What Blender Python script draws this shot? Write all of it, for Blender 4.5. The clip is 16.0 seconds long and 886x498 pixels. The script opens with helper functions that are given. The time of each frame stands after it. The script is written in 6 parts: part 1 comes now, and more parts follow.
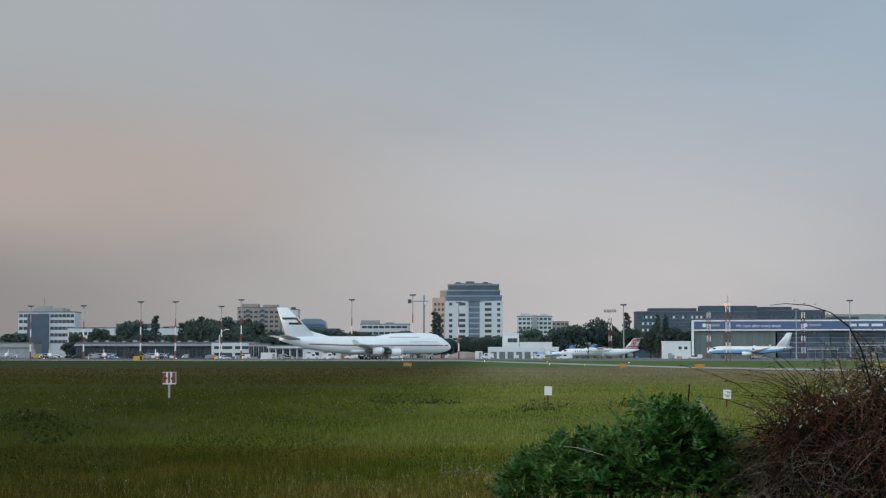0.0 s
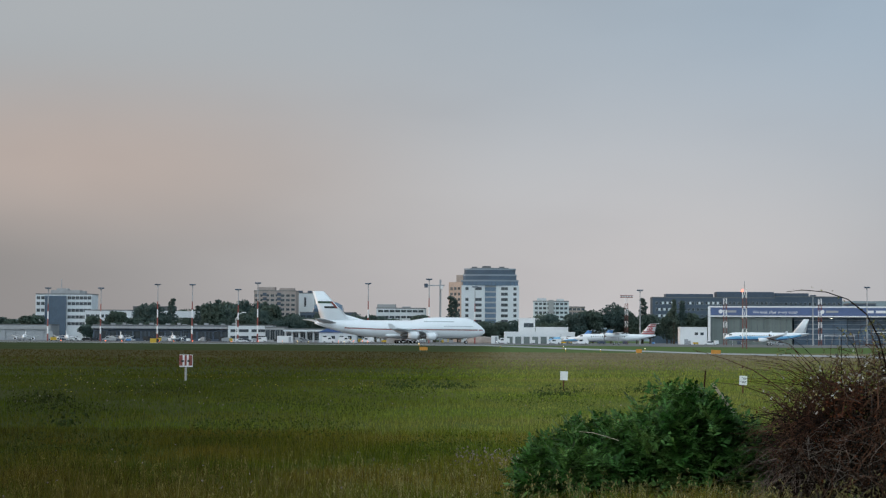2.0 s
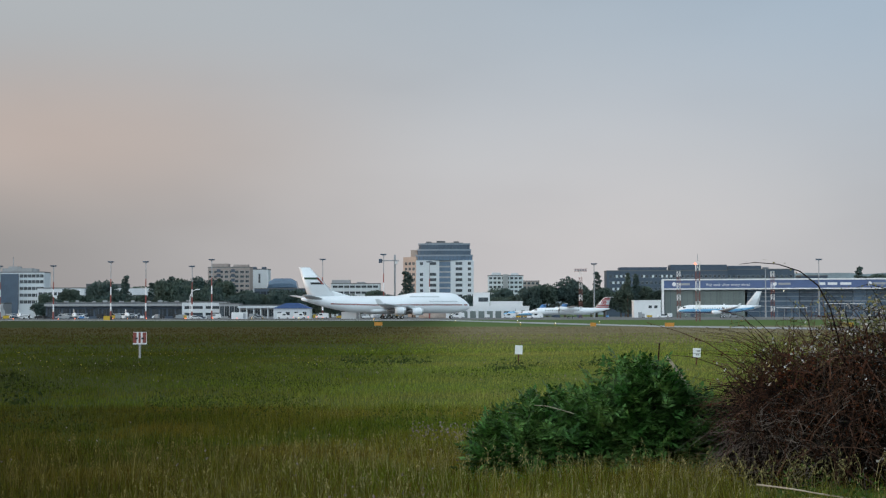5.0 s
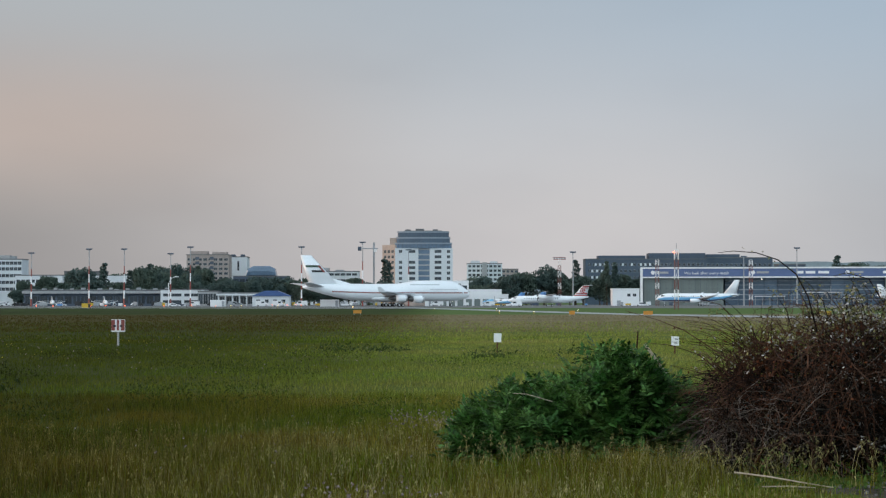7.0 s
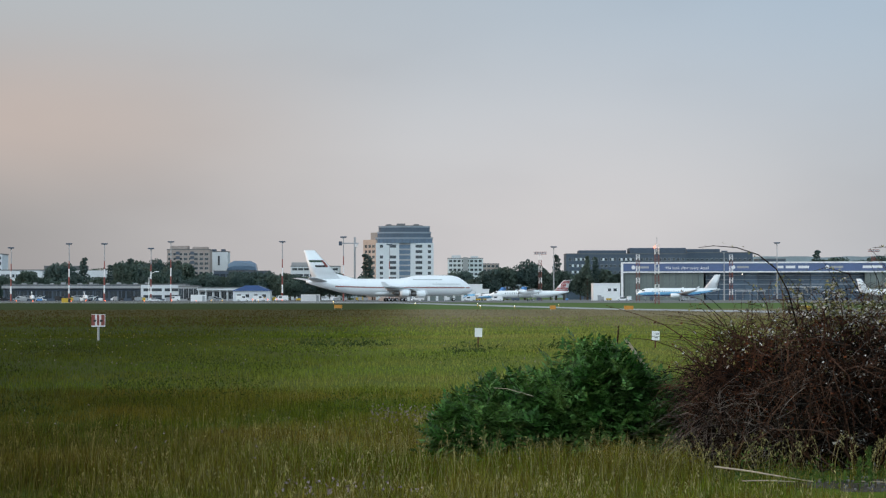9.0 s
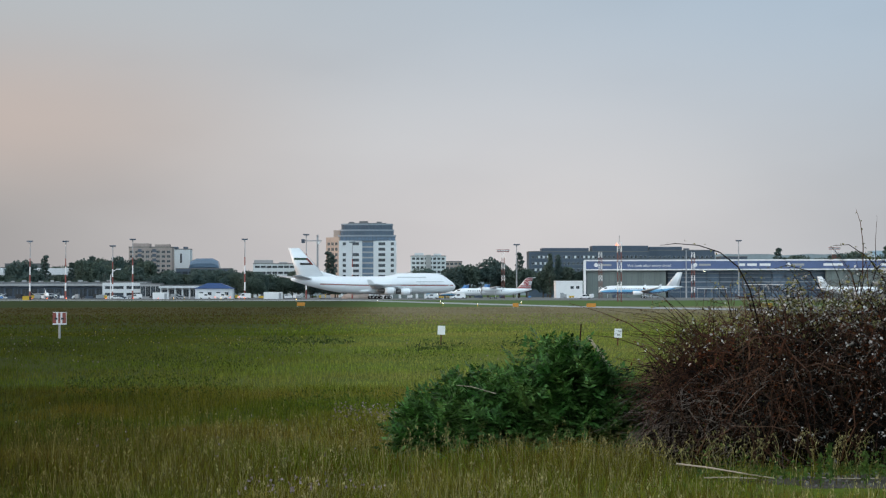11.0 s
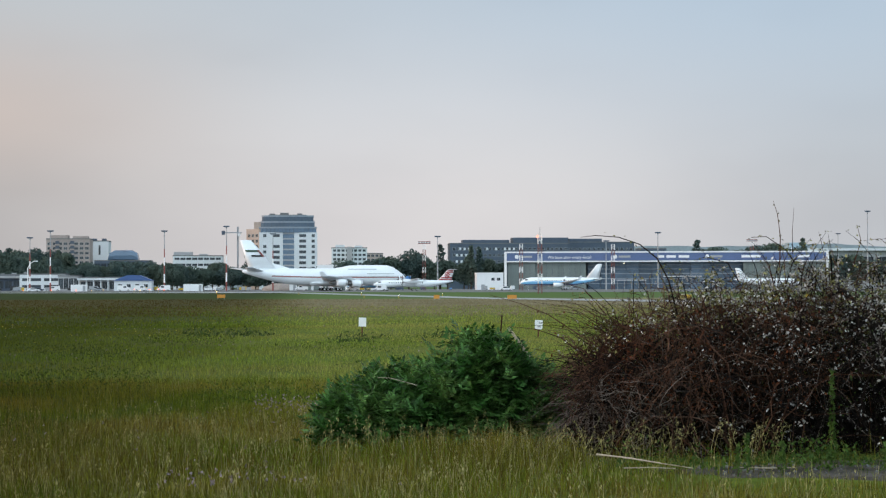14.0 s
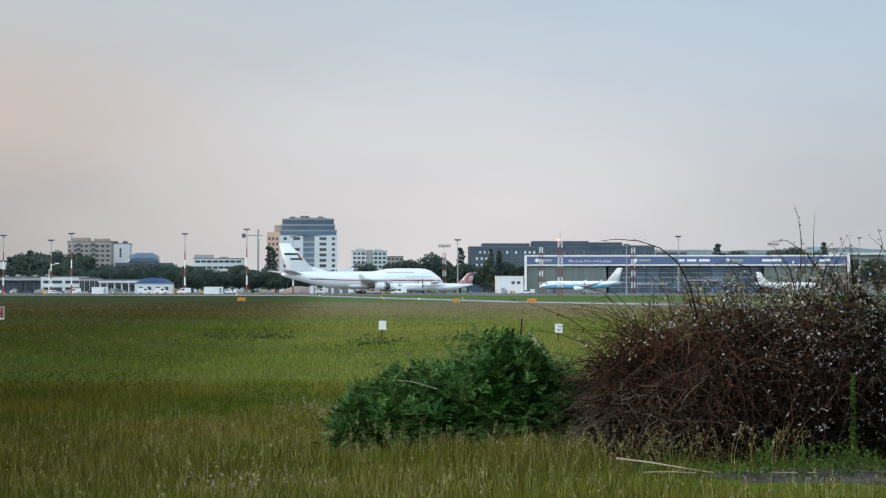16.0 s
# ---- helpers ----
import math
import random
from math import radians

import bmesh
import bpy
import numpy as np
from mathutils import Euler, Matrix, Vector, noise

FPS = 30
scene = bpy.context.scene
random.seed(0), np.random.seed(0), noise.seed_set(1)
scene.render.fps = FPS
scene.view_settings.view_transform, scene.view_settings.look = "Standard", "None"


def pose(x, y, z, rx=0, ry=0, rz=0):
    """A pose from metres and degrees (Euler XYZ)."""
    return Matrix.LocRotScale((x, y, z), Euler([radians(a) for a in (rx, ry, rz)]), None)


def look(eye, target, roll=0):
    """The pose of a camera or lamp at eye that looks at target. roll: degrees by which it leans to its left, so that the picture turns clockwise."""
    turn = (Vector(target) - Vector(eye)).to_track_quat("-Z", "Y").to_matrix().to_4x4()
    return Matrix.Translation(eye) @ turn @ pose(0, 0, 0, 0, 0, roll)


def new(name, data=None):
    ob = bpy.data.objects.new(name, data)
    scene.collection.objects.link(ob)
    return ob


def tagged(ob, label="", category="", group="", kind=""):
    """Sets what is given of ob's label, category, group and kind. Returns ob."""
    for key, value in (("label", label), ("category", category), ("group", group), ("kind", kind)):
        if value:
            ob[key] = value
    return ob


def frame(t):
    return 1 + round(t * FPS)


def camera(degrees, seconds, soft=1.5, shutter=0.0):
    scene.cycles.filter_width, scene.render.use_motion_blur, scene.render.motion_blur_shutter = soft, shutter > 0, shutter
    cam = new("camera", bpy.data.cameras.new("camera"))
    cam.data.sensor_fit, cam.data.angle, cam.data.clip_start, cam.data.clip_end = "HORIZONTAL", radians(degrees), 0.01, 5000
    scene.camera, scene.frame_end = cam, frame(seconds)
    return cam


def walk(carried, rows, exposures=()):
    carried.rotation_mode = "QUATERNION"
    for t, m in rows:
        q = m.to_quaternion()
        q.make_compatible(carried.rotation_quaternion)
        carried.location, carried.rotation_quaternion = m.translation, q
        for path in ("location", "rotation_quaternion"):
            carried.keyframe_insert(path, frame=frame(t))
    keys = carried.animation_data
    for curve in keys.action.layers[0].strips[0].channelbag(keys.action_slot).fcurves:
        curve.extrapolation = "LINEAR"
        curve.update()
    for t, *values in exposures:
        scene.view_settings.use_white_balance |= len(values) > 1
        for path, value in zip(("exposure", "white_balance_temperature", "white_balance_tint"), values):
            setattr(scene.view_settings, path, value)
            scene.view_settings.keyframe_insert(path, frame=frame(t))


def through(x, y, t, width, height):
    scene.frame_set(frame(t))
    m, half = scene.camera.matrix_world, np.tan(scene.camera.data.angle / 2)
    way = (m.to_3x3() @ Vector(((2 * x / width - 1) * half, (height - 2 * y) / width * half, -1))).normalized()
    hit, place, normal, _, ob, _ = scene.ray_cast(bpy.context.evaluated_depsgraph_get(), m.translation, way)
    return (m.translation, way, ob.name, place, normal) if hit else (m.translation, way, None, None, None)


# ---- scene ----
EYE = (0.0, 0.0, 1.9)
cam = camera(29.45, 16.0, 1.25)
# seconds, turn to the right, tilt up, lean to the left, in degrees
TURNS = [
    (0.0, -1.703, 3.581, -0.012), (0.5, -2.23, 3.252, 0.04), (1.0, -2.372, 3.339, 0.074),
    (1.5, -2.554, 3.158, 0.309), (2.0, -2.267, 3.049, 0.348), (2.5, -1.542, 3.282, 0.114),
    (3.0, -0.952, 2.65, 0.188), (3.5, -1.171, 2.252, 0.129), (4.0, -1.115, 2.319, 0.151),
    (4.2, -0.976, 2.198, 0.055), (6.3, -0.585, 2.207, -0.161), (6.5, -0.423, 2.036, 0.042),
    (7.0, -0.0, 1.791, -0.048), (7.5, -0.529, 1.643, -0.04), (8.0, -0.423, 1.584, -0.033),
    (8.5, 0.425, 1.554, -0.059), (9.0, 0.65, 1.613, -0.06), (11.3, 2.416, 1.489, -0.077),
    (11.5, 2.779, 1.337, -0.073), (12.0, 3.302, 1.262, -0.051), (12.5, 3.98, 1.133, -0.13),
    (13.0, 4.446, 1.191, -0.14), (13.5, 4.71, 1.249, -0.146), (14.0, 4.592, 1.249, -0.139),
    (14.5, 4.739, 1.337, -0.147), (15.0, 4.975, 1.362, -0.124), (15.5, 4.747, 1.244, -0.017),
    (16.0, 3.908, 1.363, 0.007),
]
EXPOSURES = [(0.0, -0.10), (3.5, 0.02), (7.0, 0.06), (8.5, 0.06), (9.0, 0.16), (12.0, 0.18), (12.5, 0.14), (13.0, 0.30), (16.0, 0.36)]


def aimed(turn, tilt, lean):
    a, b = radians(turn), radians(tilt)
    way = Vector((math.sin(a) * math.cos(b), math.cos(a) * math.cos(b), math.sin(b)))
    return look(EYE, Vector(EYE) + 100 * way, lean)


walk(cam, [(t, aimed(a, b, c)) for t, a, b, c in TURNS], EXPOSURES)

# ---- light ----
def sky_world():
    world = bpy.data.worlds.new("evening_sky")
    scene.world = world
    world.use_nodes = True
    nt = world.node_tree
    nt.nodes.clear()
    N, L = nt.nodes.new, nt.links.new
    out, bg = N("ShaderNodeOutputWorld"), N("ShaderNodeBackground")
    coord, sep = N("ShaderNodeTexCoord"), N("ShaderNodeSeparateXYZ")
    L(coord.outputs["Generated"], sep.inputs[0])

    def ramp(src, lo, hi):
        r = N("ShaderNodeMapRange")
        r.interpolation_type = "SMOOTHSTEP"
        r.inputs["From Min"].default_value, r.inputs["From Max"].default_value = lo, hi
        L(src, r.inputs["Value"])
        return r.outputs["Result"]

    def mix(fac, a, b, how="MIX"):
        m = N("ShaderNodeMix")
        m.data_type, m.blend_type = "RGBA", how
        if isinstance(fac, float):
            m.inputs[0].default_value = fac
        else:
            L(fac, m.inputs[0])
        for k, v in ((6, a), (7, b)):
            if isinstance(v, tuple):
                m.inputs[k].default_value = (*v, 1)
            else:
                L(v, m.inputs[k])
        return m.outputs[2]

    # high cloud: grey-blue aloft and to the right, rosy towards the left horizon
    wisp = N("ShaderNodeTexNoise")
    wisp.inputs["Scale"].default_value, wisp.inputs["Detail"].default_value = 3.2, 4.0
    wisp.inputs["Roughness"].default_value = 0.45
    warp = N("ShaderNodeMapping")
    warp.inputs["Scale"].default_value = (1.0, 1.0, 2.6)
    warp.inputs["Location"].default_value = (0.35, 0.2, 0.62)
    L(coord.outputs["Generated"], warp.inputs[0])
    L(warp.outputs[0], wisp.inputs["Vector"])
    low = mix(ramp(sep.outputs[0], -0.34, 0.05), SKY_LOW_LEFT, SKY_LOW_MID)
    low = mix(ramp(sep.outputs[0], 0.07, 0.36), low, SKY_LOW_RIGHT)
    high = mix(ramp(sep.outputs[0], -0.28, 0.30), SKY_HIGH_LEFT, SKY_HIGH_RIGHT)
    cloud = mix(ramp(sep.outputs[2], 0.03, 0.20), low, high)
    # a rosy bank of cloud low on the left
    bank = N("ShaderNodeMath")
    bank.operation = "MULTIPLY"
    L(ramp(sep.outputs[2], 0.035, 0.10), bank.inputs[0])
    L(ramp(sep.outputs[2], 0.175, 0.10), bank.inputs[1])
    west = N("ShaderNodeMath")
    west.operation = "MULTIPLY"
    L(bank.outputs[0], west.inputs[0])
    L(ramp(sep.outputs[0], 0.02, -0.27), west.inputs[1])
    cloud = mix(west.outputs[0], cloud, SKY_ROSE)
    cloud = mix(ramp(wisp.outputs[0], 0.35, 0.72), cloud, SKY_WISP, "MULTIPLY")
    # the bright half of the sky lies behind the camera
    behind = ramp(sep.outputs[1], 0.55, -0.8)
    cloud = mix(behind, cloud, SKY_BEHIND)
    sky = N("ShaderNodeTexSky")
    sky.sky_type, sky.sun_disc = "NISHITA", False
    sky.sun_elevation, sky.sun_rotation = radians(9), radians(-98)
    sky.dust_density = 3.0
    dim = mix(1.0, sky.outputs[0], (0.10, 0.10, 0.10), "MULTIPLY")
    full = mix(0.12, cloud, dim)
    L(full, bg.inputs["Color"])
    bg.inputs["Strength"].default_value = 1.0
    L(bg.outputs[0], out.inputs[0])


SKY_LOW_LEFT, SKY_LOW_MID, SKY_LOW_RIGHT = (0.31, 0.295, 0.295), (0.65, 0.63, 0.64), (0.46, 0.48, 0.515)
SKY_HIGH_LEFT, SKY_HIGH_RIGHT = (0.46, 0.485, 0.51), (0.40, 0.50, 0.61)
SKY_ROSE = (0.54, 0.455, 0.42)
SKY_WISP, SKY_BEHIND = (0.86, 0.86, 0.87), (1.10, 1.36, 1.54)
sky_world()

sun = new("sun", bpy.data.lights.new("sun", "SUN"))
sun.data.energy, sun.data.angle, sun.data.color = 1.3, radians(10), (1.0, 0.68, 0.48)
sun.matrix_world = look((-100, -14, 17), (0, 0, 0))


# ---- materials ----
def mat(name, base, rough=0.6, metal=0.0, vary=0.15, scale=2.0, tint=None, bump=0.0, rand=0.0, fine=14.0, glow=None, coat=0.0):
    """A surface with grain at two sizes; tint: a second colour that stains it; rand: spread from piece to piece."""
    m = bpy.data.materials.new(name)
    m.use_nodes = True
    nt = m.node_tree
    N, L = nt.nodes.new, nt.links.new
    b = nt.nodes["Principled BSDF"]
    b.inputs["Roughness"].default_value, b.inputs["Metallic"].default_value = rough, metal
    b.inputs["Coat Weight"].default_value = coat
    if rough > 0.5 and not metal:
        b.inputs["Specular IOR Level"].default_value = 0.5 if rough < 0.75 else 0.12
    if glow:
        b.inputs["Base Color"].default_value = (*base, 1)
        b.inputs["Emission Color"].default_value, b.inputs["Emission Strength"].default_value = (*glow[0], 1), glow[1]
        return m
    co = N("ShaderNodeTexCoord")
    n1, n2 = N("ShaderNodeTexNoise"), N("ShaderNodeTexNoise")
    n1.inputs["Scale"].default_value, n2.inputs["Scale"].default_value = scale, scale * fine
    n1.inputs["Detail"].default_value, n2.inputs["Detail"].default_value = 4, 3
    for n in (n1, n2):
        L(co.outputs["Object"], n.inputs["Vector"])
    mx = N("ShaderNodeMix")
    mx.data_type = "RGBA"
    mx.inputs[6].default_value = (*base, 1)
    other = tint or tuple(c * 0.7 for c in base)
    mx.inputs[7].default_value = (*other, 1)
    rg = N("ShaderNodeMapRange")
    rg.inputs["From Min"].default_value, rg.inputs["From Max"].default_value = 0.40, 0.66
    L(n1.outputs[0], rg.inputs["Value"])
    rg.inputs["To Max"].default_value = 1.0 if tint else min(1.0, vary * 3)
    L(rg.outputs[0], mx.inputs[0])
    hv = N("ShaderNodeHueSaturation")
    L(mx.outputs[2], hv.inputs["Color"])
    v = N("ShaderNodeMapRange")
    v.inputs["From Min"].default_value, v.inputs["From Max"].default_value = 0.3, 0.7
    v.inputs["To Min"].default_value, v.inputs["To Max"].default_value = 1 - vary, 1 + vary
    L(n2.outputs[0], v.inputs["Value"])
    val = v.outputs[0]
    if rand:
        g, o = N("ShaderNodeNewGeometry"), N("ShaderNodeObjectInfo")
        ad, fr = N("ShaderNodeMath"), N("ShaderNodeMath")
        L(g.outputs["Random Per Island"], ad.inputs[0])
        L(o.outputs["Random"], ad.inputs[1])
        fr.operation = "FRACT"
        L(ad.outputs[0], fr.inputs[0])
        sp = N("ShaderNodeMapRange")
        sp.inputs["To Min"].default_value, sp.inputs["To Max"].default_value = 1 - rand, 1 + rand
        L(fr.outputs[0], sp.inputs["Value"])
        mul = N("ShaderNodeMath")
        mul.operation = "MULTIPLY"
        L(val, mul.inputs[0])
        L(sp.outputs[0], mul.inputs[1])
        val = mul.outputs[0]
    L(val, hv.inputs["Value"])
    L(hv.outputs[0], b.inputs["Base Color"])
    if bump:
        bp = N("ShaderNodeBump")
        bp.inputs["Strength"].default_value, bp.inputs["Distance"].default_value = bump, 0.02
        L(n2.outputs[0], bp.inputs["Height"])
        L(bp.outputs[0], b.inputs["Normal"])
    return m


def leaf_mat(name, a, b_col, rough=0.55, through=0.25, rand=0.35, scale=0.6):
    """Foliage: two greens that change with place and from leaf to leaf, with light that passes through."""
    m = mat(name, a, rough, tint=b_col, vary=0.12, scale=scale, rand=rand)
    nt = m.node_tree
    b, out = nt.nodes["Principled BSDF"], nt.nodes["Material Output"]
    b.inputs["Specular IOR Level"].default_value = 0.15
    tr, ms = nt.nodes.new("ShaderNodeBsdfTranslucent"), nt.nodes.new("ShaderNodeMixShader")
    ms.inputs[0].default_value = through
    nt.links.new(b.inputs["Base Color"].links[0].from_socket, tr.inputs[0])
    nt.links.new(b.outputs[0], ms.inputs[1])
    nt.links.new(tr.outputs[0], ms.inputs[2])
    nt.links.new(ms.outputs[0], out.inputs[0])
    return m


def dim_west(m, dim_tint=(0.58, 0.53, 0.34)):
    """Rustier grass farther west, the view's left-hand dimness painted into its colour."""
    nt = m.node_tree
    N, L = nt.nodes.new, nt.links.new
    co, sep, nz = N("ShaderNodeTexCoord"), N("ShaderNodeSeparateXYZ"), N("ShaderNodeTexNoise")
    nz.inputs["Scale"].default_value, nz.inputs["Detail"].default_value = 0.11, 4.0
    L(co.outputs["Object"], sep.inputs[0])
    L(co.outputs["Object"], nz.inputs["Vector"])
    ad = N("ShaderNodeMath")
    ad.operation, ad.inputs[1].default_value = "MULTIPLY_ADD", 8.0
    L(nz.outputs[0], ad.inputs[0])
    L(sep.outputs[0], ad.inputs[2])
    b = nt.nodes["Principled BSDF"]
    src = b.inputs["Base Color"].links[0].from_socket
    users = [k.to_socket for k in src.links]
    # two steps of darkening multiply the colour, standing in for dimmer light westward
    for lo, hi, colour in ((5.6, -1.2, dim_tint), (2.0, -8.5, (0.50, 0.50, 0.30))):
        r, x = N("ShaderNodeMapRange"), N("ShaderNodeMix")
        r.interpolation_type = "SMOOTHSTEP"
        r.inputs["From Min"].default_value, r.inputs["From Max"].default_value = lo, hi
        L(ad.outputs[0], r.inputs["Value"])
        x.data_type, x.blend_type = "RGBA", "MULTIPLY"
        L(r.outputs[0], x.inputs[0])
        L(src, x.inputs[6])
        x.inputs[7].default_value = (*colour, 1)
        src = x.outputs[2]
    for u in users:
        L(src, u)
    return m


M_PAINT = mat("white_aircraft_paint", (0.90, 0.92, 0.94), 0.28, vary=0.03, scale=0.25, coat=0.4)
M_BELLY = mat("grey_aircraft_paint", (0.50, 0.52, 0.54), 0.35, vary=0.05, scale=0.4)
M_METAL = mat("bare_aluminium", (0.62, 0.63, 0.65), 0.30, 0.85, vary=0.08, scale=1.0)
M_DARK = mat("dark_intake", (0.02, 0.02, 0.022), 0.6, vary=0.2)
M_TYRE = mat("tyre_rubber", (0.02, 0.02, 0.02), 0.85, vary=0.2, scale=3)
M_GLASS = mat("dark_window_glass", (0.03, 0.04, 0.05), 0.12, vary=0.1, scale=0.3, rand=0.4)
M_RED = mat("red_paint", (0.25, 0.06, 0.05), 0.5, vary=0.15)
M_FINRED = mat("crimson_fin_paint", (0.46, 0.07, 0.07), 0.4, vary=0.08)
M_GOLD = mat("dull_red_cheatline", (0.34, 0.10, 0.08), 0.4, vary=0.08)
M_GREEN = mat("green_flag_paint", (0.018, 0.06, 0.032), 0.4, vary=0.1)
M_BLACK = mat("black_paint", (0.015, 0.015, 0.018), 0.45, vary=0.1)
M_BLUE = mat("mid_blue_paint", (0.10, 0.27, 0.58), 0.35, vary=0.06)
M_LBLUE = mat("light_blue_paint", (0.20, 0.50, 0.78), 0.35, vary=0.06)
M_NAVY = mat("navy_fascia", (0.085, 0.13, 0.27), 0.5, vary=0.1, scale=0.15)
M_WHITE = mat("white_paint", (0.78, 0.79, 0.80), 0.5, vary=0.06, scale=0.4)
M_WALLW = mat("white_render", (0.63, 0.665, 0.69), 0.85, vary=0.08, scale=0.12)
M_WALLC = mat("tan_render", (0.37, 0.315, 0.29), 0.85, vary=0.12, scale=0.12)
# warm evening sunlight is put into this render's peach colour
M_WALLO = mat("sunlit_render", (0.47, 0.375, 0.32), 0.85, vary=0.10, scale=0.12)
M_WALLG = mat("grey_render", (0.36, 0.37, 0.38), 0.85, vary=0.12, scale=0.12)
M_CURTAIN = mat("blue_curtain_glass", (0.095, 0.145, 0.21), 0.22, vary=0.2, scale=0.2, rand=0.35)
M_SLATE = mat("dark_slate_cladding", (0.060, 0.086, 0.125), 0.6, vary=0.15, scale=0.12)
M_PALEB = mat("pale_blue_glass", (0.34, 0.46, 0.54), 0.25, vary=0.1, scale=0.2)
M_BAND = mat("blue_grey_slab_edge", (0.24, 0.285, 0.335), 0.5, vary=0.08, scale=0.2)
M_REDD = mat("dark_red_lattice_paint", (0.17, 0.055, 0.048), 0.6, vary=0.15)
M_ROOFB = mat("navy_sheet_roof", (0.045, 0.10, 0.26), 0.5, vary=0.08, scale=0.3)
# near-black for dark twigs and the post, and for shade painted into the brambles
M_TWIGD = mat("dark_and_shaded_wood", (0.010, 0.007, 0.006), 0.95, vary=0.3, scale=1.2, rand=0.5)
M_ROOF = mat("grey_roof_felt", (0.16, 0.165, 0.17), 0.9, vary=0.15, scale=0.2)
M_DOOR = mat("grey_green_sheet_steel", (0.17, 0.20, 0.19), 0.5, vary=0.08, scale=0.15, rand=0.10)
M_STEEL = mat("galvanised_steel", (0.34, 0.36, 0.38), 0.5, 0.4, vary=0.15)
M_CONC = mat("apron_concrete", (0.20, 0.20, 0.20), 0.9, tint=(0.14, 0.14, 0.14), vary=0.1, scale=0.05)
M_ASPH = mat("worn_taxiway_asphalt", (0.40, 0.41, 0.42), 0.85, tint=(0.30, 0.305, 0.31), vary=0.12, scale=0.06)
M_YELLOW = mat("yellow_paint", (0.58, 0.38, 0.03), 0.5, vary=0.1)
M_ORANGE = mat("orange_paint", (0.55, 0.24, 0.03), 0.5, vary=0.1)
M_REDLAMP = mat("red_lamp", (0.5, 0.05, 0.02), glow=((1.0, 0.16, 0.08), 4.0))
M_AMBER = mat("amber_lamp", (0.6, 0.4, 0.1), glow=((1.0, 0.62, 0.22), 3.0))
M_WHLAMP = mat("white_lamp", (0.8, 0.8, 0.7), glow=((1.0, 0.93, 0.75), 6.0))
M_BARK = mat("grey_brown_bark", (0.11, 0.085, 0.065), 0.95, vary=0.25, scale=3, bump=0.4)
# distance haze is put into both leaf colours as a pale bluish cast
M_TREE = leaf_mat("hazed_tree_leaves", (0.080, 0.114, 0.092), (0.108, 0.142, 0.112), scale=0.15, rand=0.18)
M_TREEB = leaf_mat("hazed_blue_green_leaves", (0.070, 0.108, 0.100), (0.094, 0.130, 0.114), scale=0.15, rand=0.18)
M_SHRUB = leaf_mat("deep_green_shrub_leaves", (0.028, 0.086, 0.016), (0.098, 0.195, 0.054), 0.40, 0.22, 0.75, scale=2.2)
M_WEED = leaf_mat("fresh_green_weed_leaves", (0.040, 0.082, 0.014), (0.075, 0.125, 0.026), rand=0.5, scale=3.0)
M_TWIG = mat("red_brown_twigs", (0.046, 0.020, 0.012), 0.85, tint=(0.100, 0.056, 0.038), vary=0.3, scale=1.6, rand=0.75)
M_TWIGG = mat("grey_dead_twigs", (0.17, 0.145, 0.13), 0.9, tint=(0.045, 0.034, 0.028), vary=0.3, scale=1.6, rand=0.6)
M_DEADL = leaf_mat("russet_dead_leaves", (0.135, 0.042, 0.018), (0.050, 0.022, 0.013), 0.8, 0.2, 0.6, 2.0)
M_PALEL = leaf_mat("pale_underside_leaves", (0.48, 0.47, 0.46), (0.18, 0.17, 0.15), 0.7, 0.2, 0.6, 2.0)
M_YELL = leaf_mat("yellow_green_leaves", (0.27, 0.255, 0.11), (0.12, 0.125, 0.04), 0.6, 0.25, 0.6, 2.5)
M_STRAW = mat("bleached_stick", (0.40, 0.34, 0.26), 0.8, vary=0.25, scale=4)
M_EARTH = mat("bare_dusty_earth", (0.050, 0.044, 0.036), 0.95, tint=(0.105, 0.095, 0.085), vary=0.3, scale=2.5, bump=0.8)


# ---- helpers for shapes ----
def part(name, bm, material, parent=None, label="", smooth=False, kind=""):
    """Links a bmesh as one mesh object, under a thing or a part."""
    me = bpy.data.meshes.new(name)
    bm.to_mesh(me)
    bm.free()
    for m in material if isinstance(material, (list, tuple)) else (material,):
        me.materials.append(m)
    if smooth:
        me.polygons.foreach_set("use_smooth", [True] * len(me.polygons))
    ob = new(name, me)
    ob.parent = parent
    return tagged(ob, label, kind=kind)


def again(name, ob, m, parent):
    """One more piece on the same mesh."""
    o = new(name, ob.data)
    o.parent, o.matrix_basis = parent, m
    return o


def thing(name, m, label, category, group=""):
    e = new(name)
    e.matrix_basis = m
    return tagged(e, label, category, group)


def box(bm, x, y, z, sx, sy, sz, rz=0.0, mi=0, bevel=0.0):
    """A box with its base's middle at x, y, z."""
    m = pose(x, y, z + sz / 2, 0, 0, rz) @ Matrix.Diagonal((sx, sy, sz, 1))
    r = bmesh.ops.create_cube(bm, size=1, matrix=m)
    faces = {f for v in r["verts"] for f in v.link_faces}
    for f in faces:
        f.material_index = mi
    if bevel:
        bmesh.ops.bevel(bm, geom=list({e for v in r["verts"] for e in v.link_edges}), offset=bevel, segments=2, affect="EDGES")
    return bm


def boxes(*rows):
    bm = bmesh.new()
    for r in rows:
        box(bm, *r)
    return bm


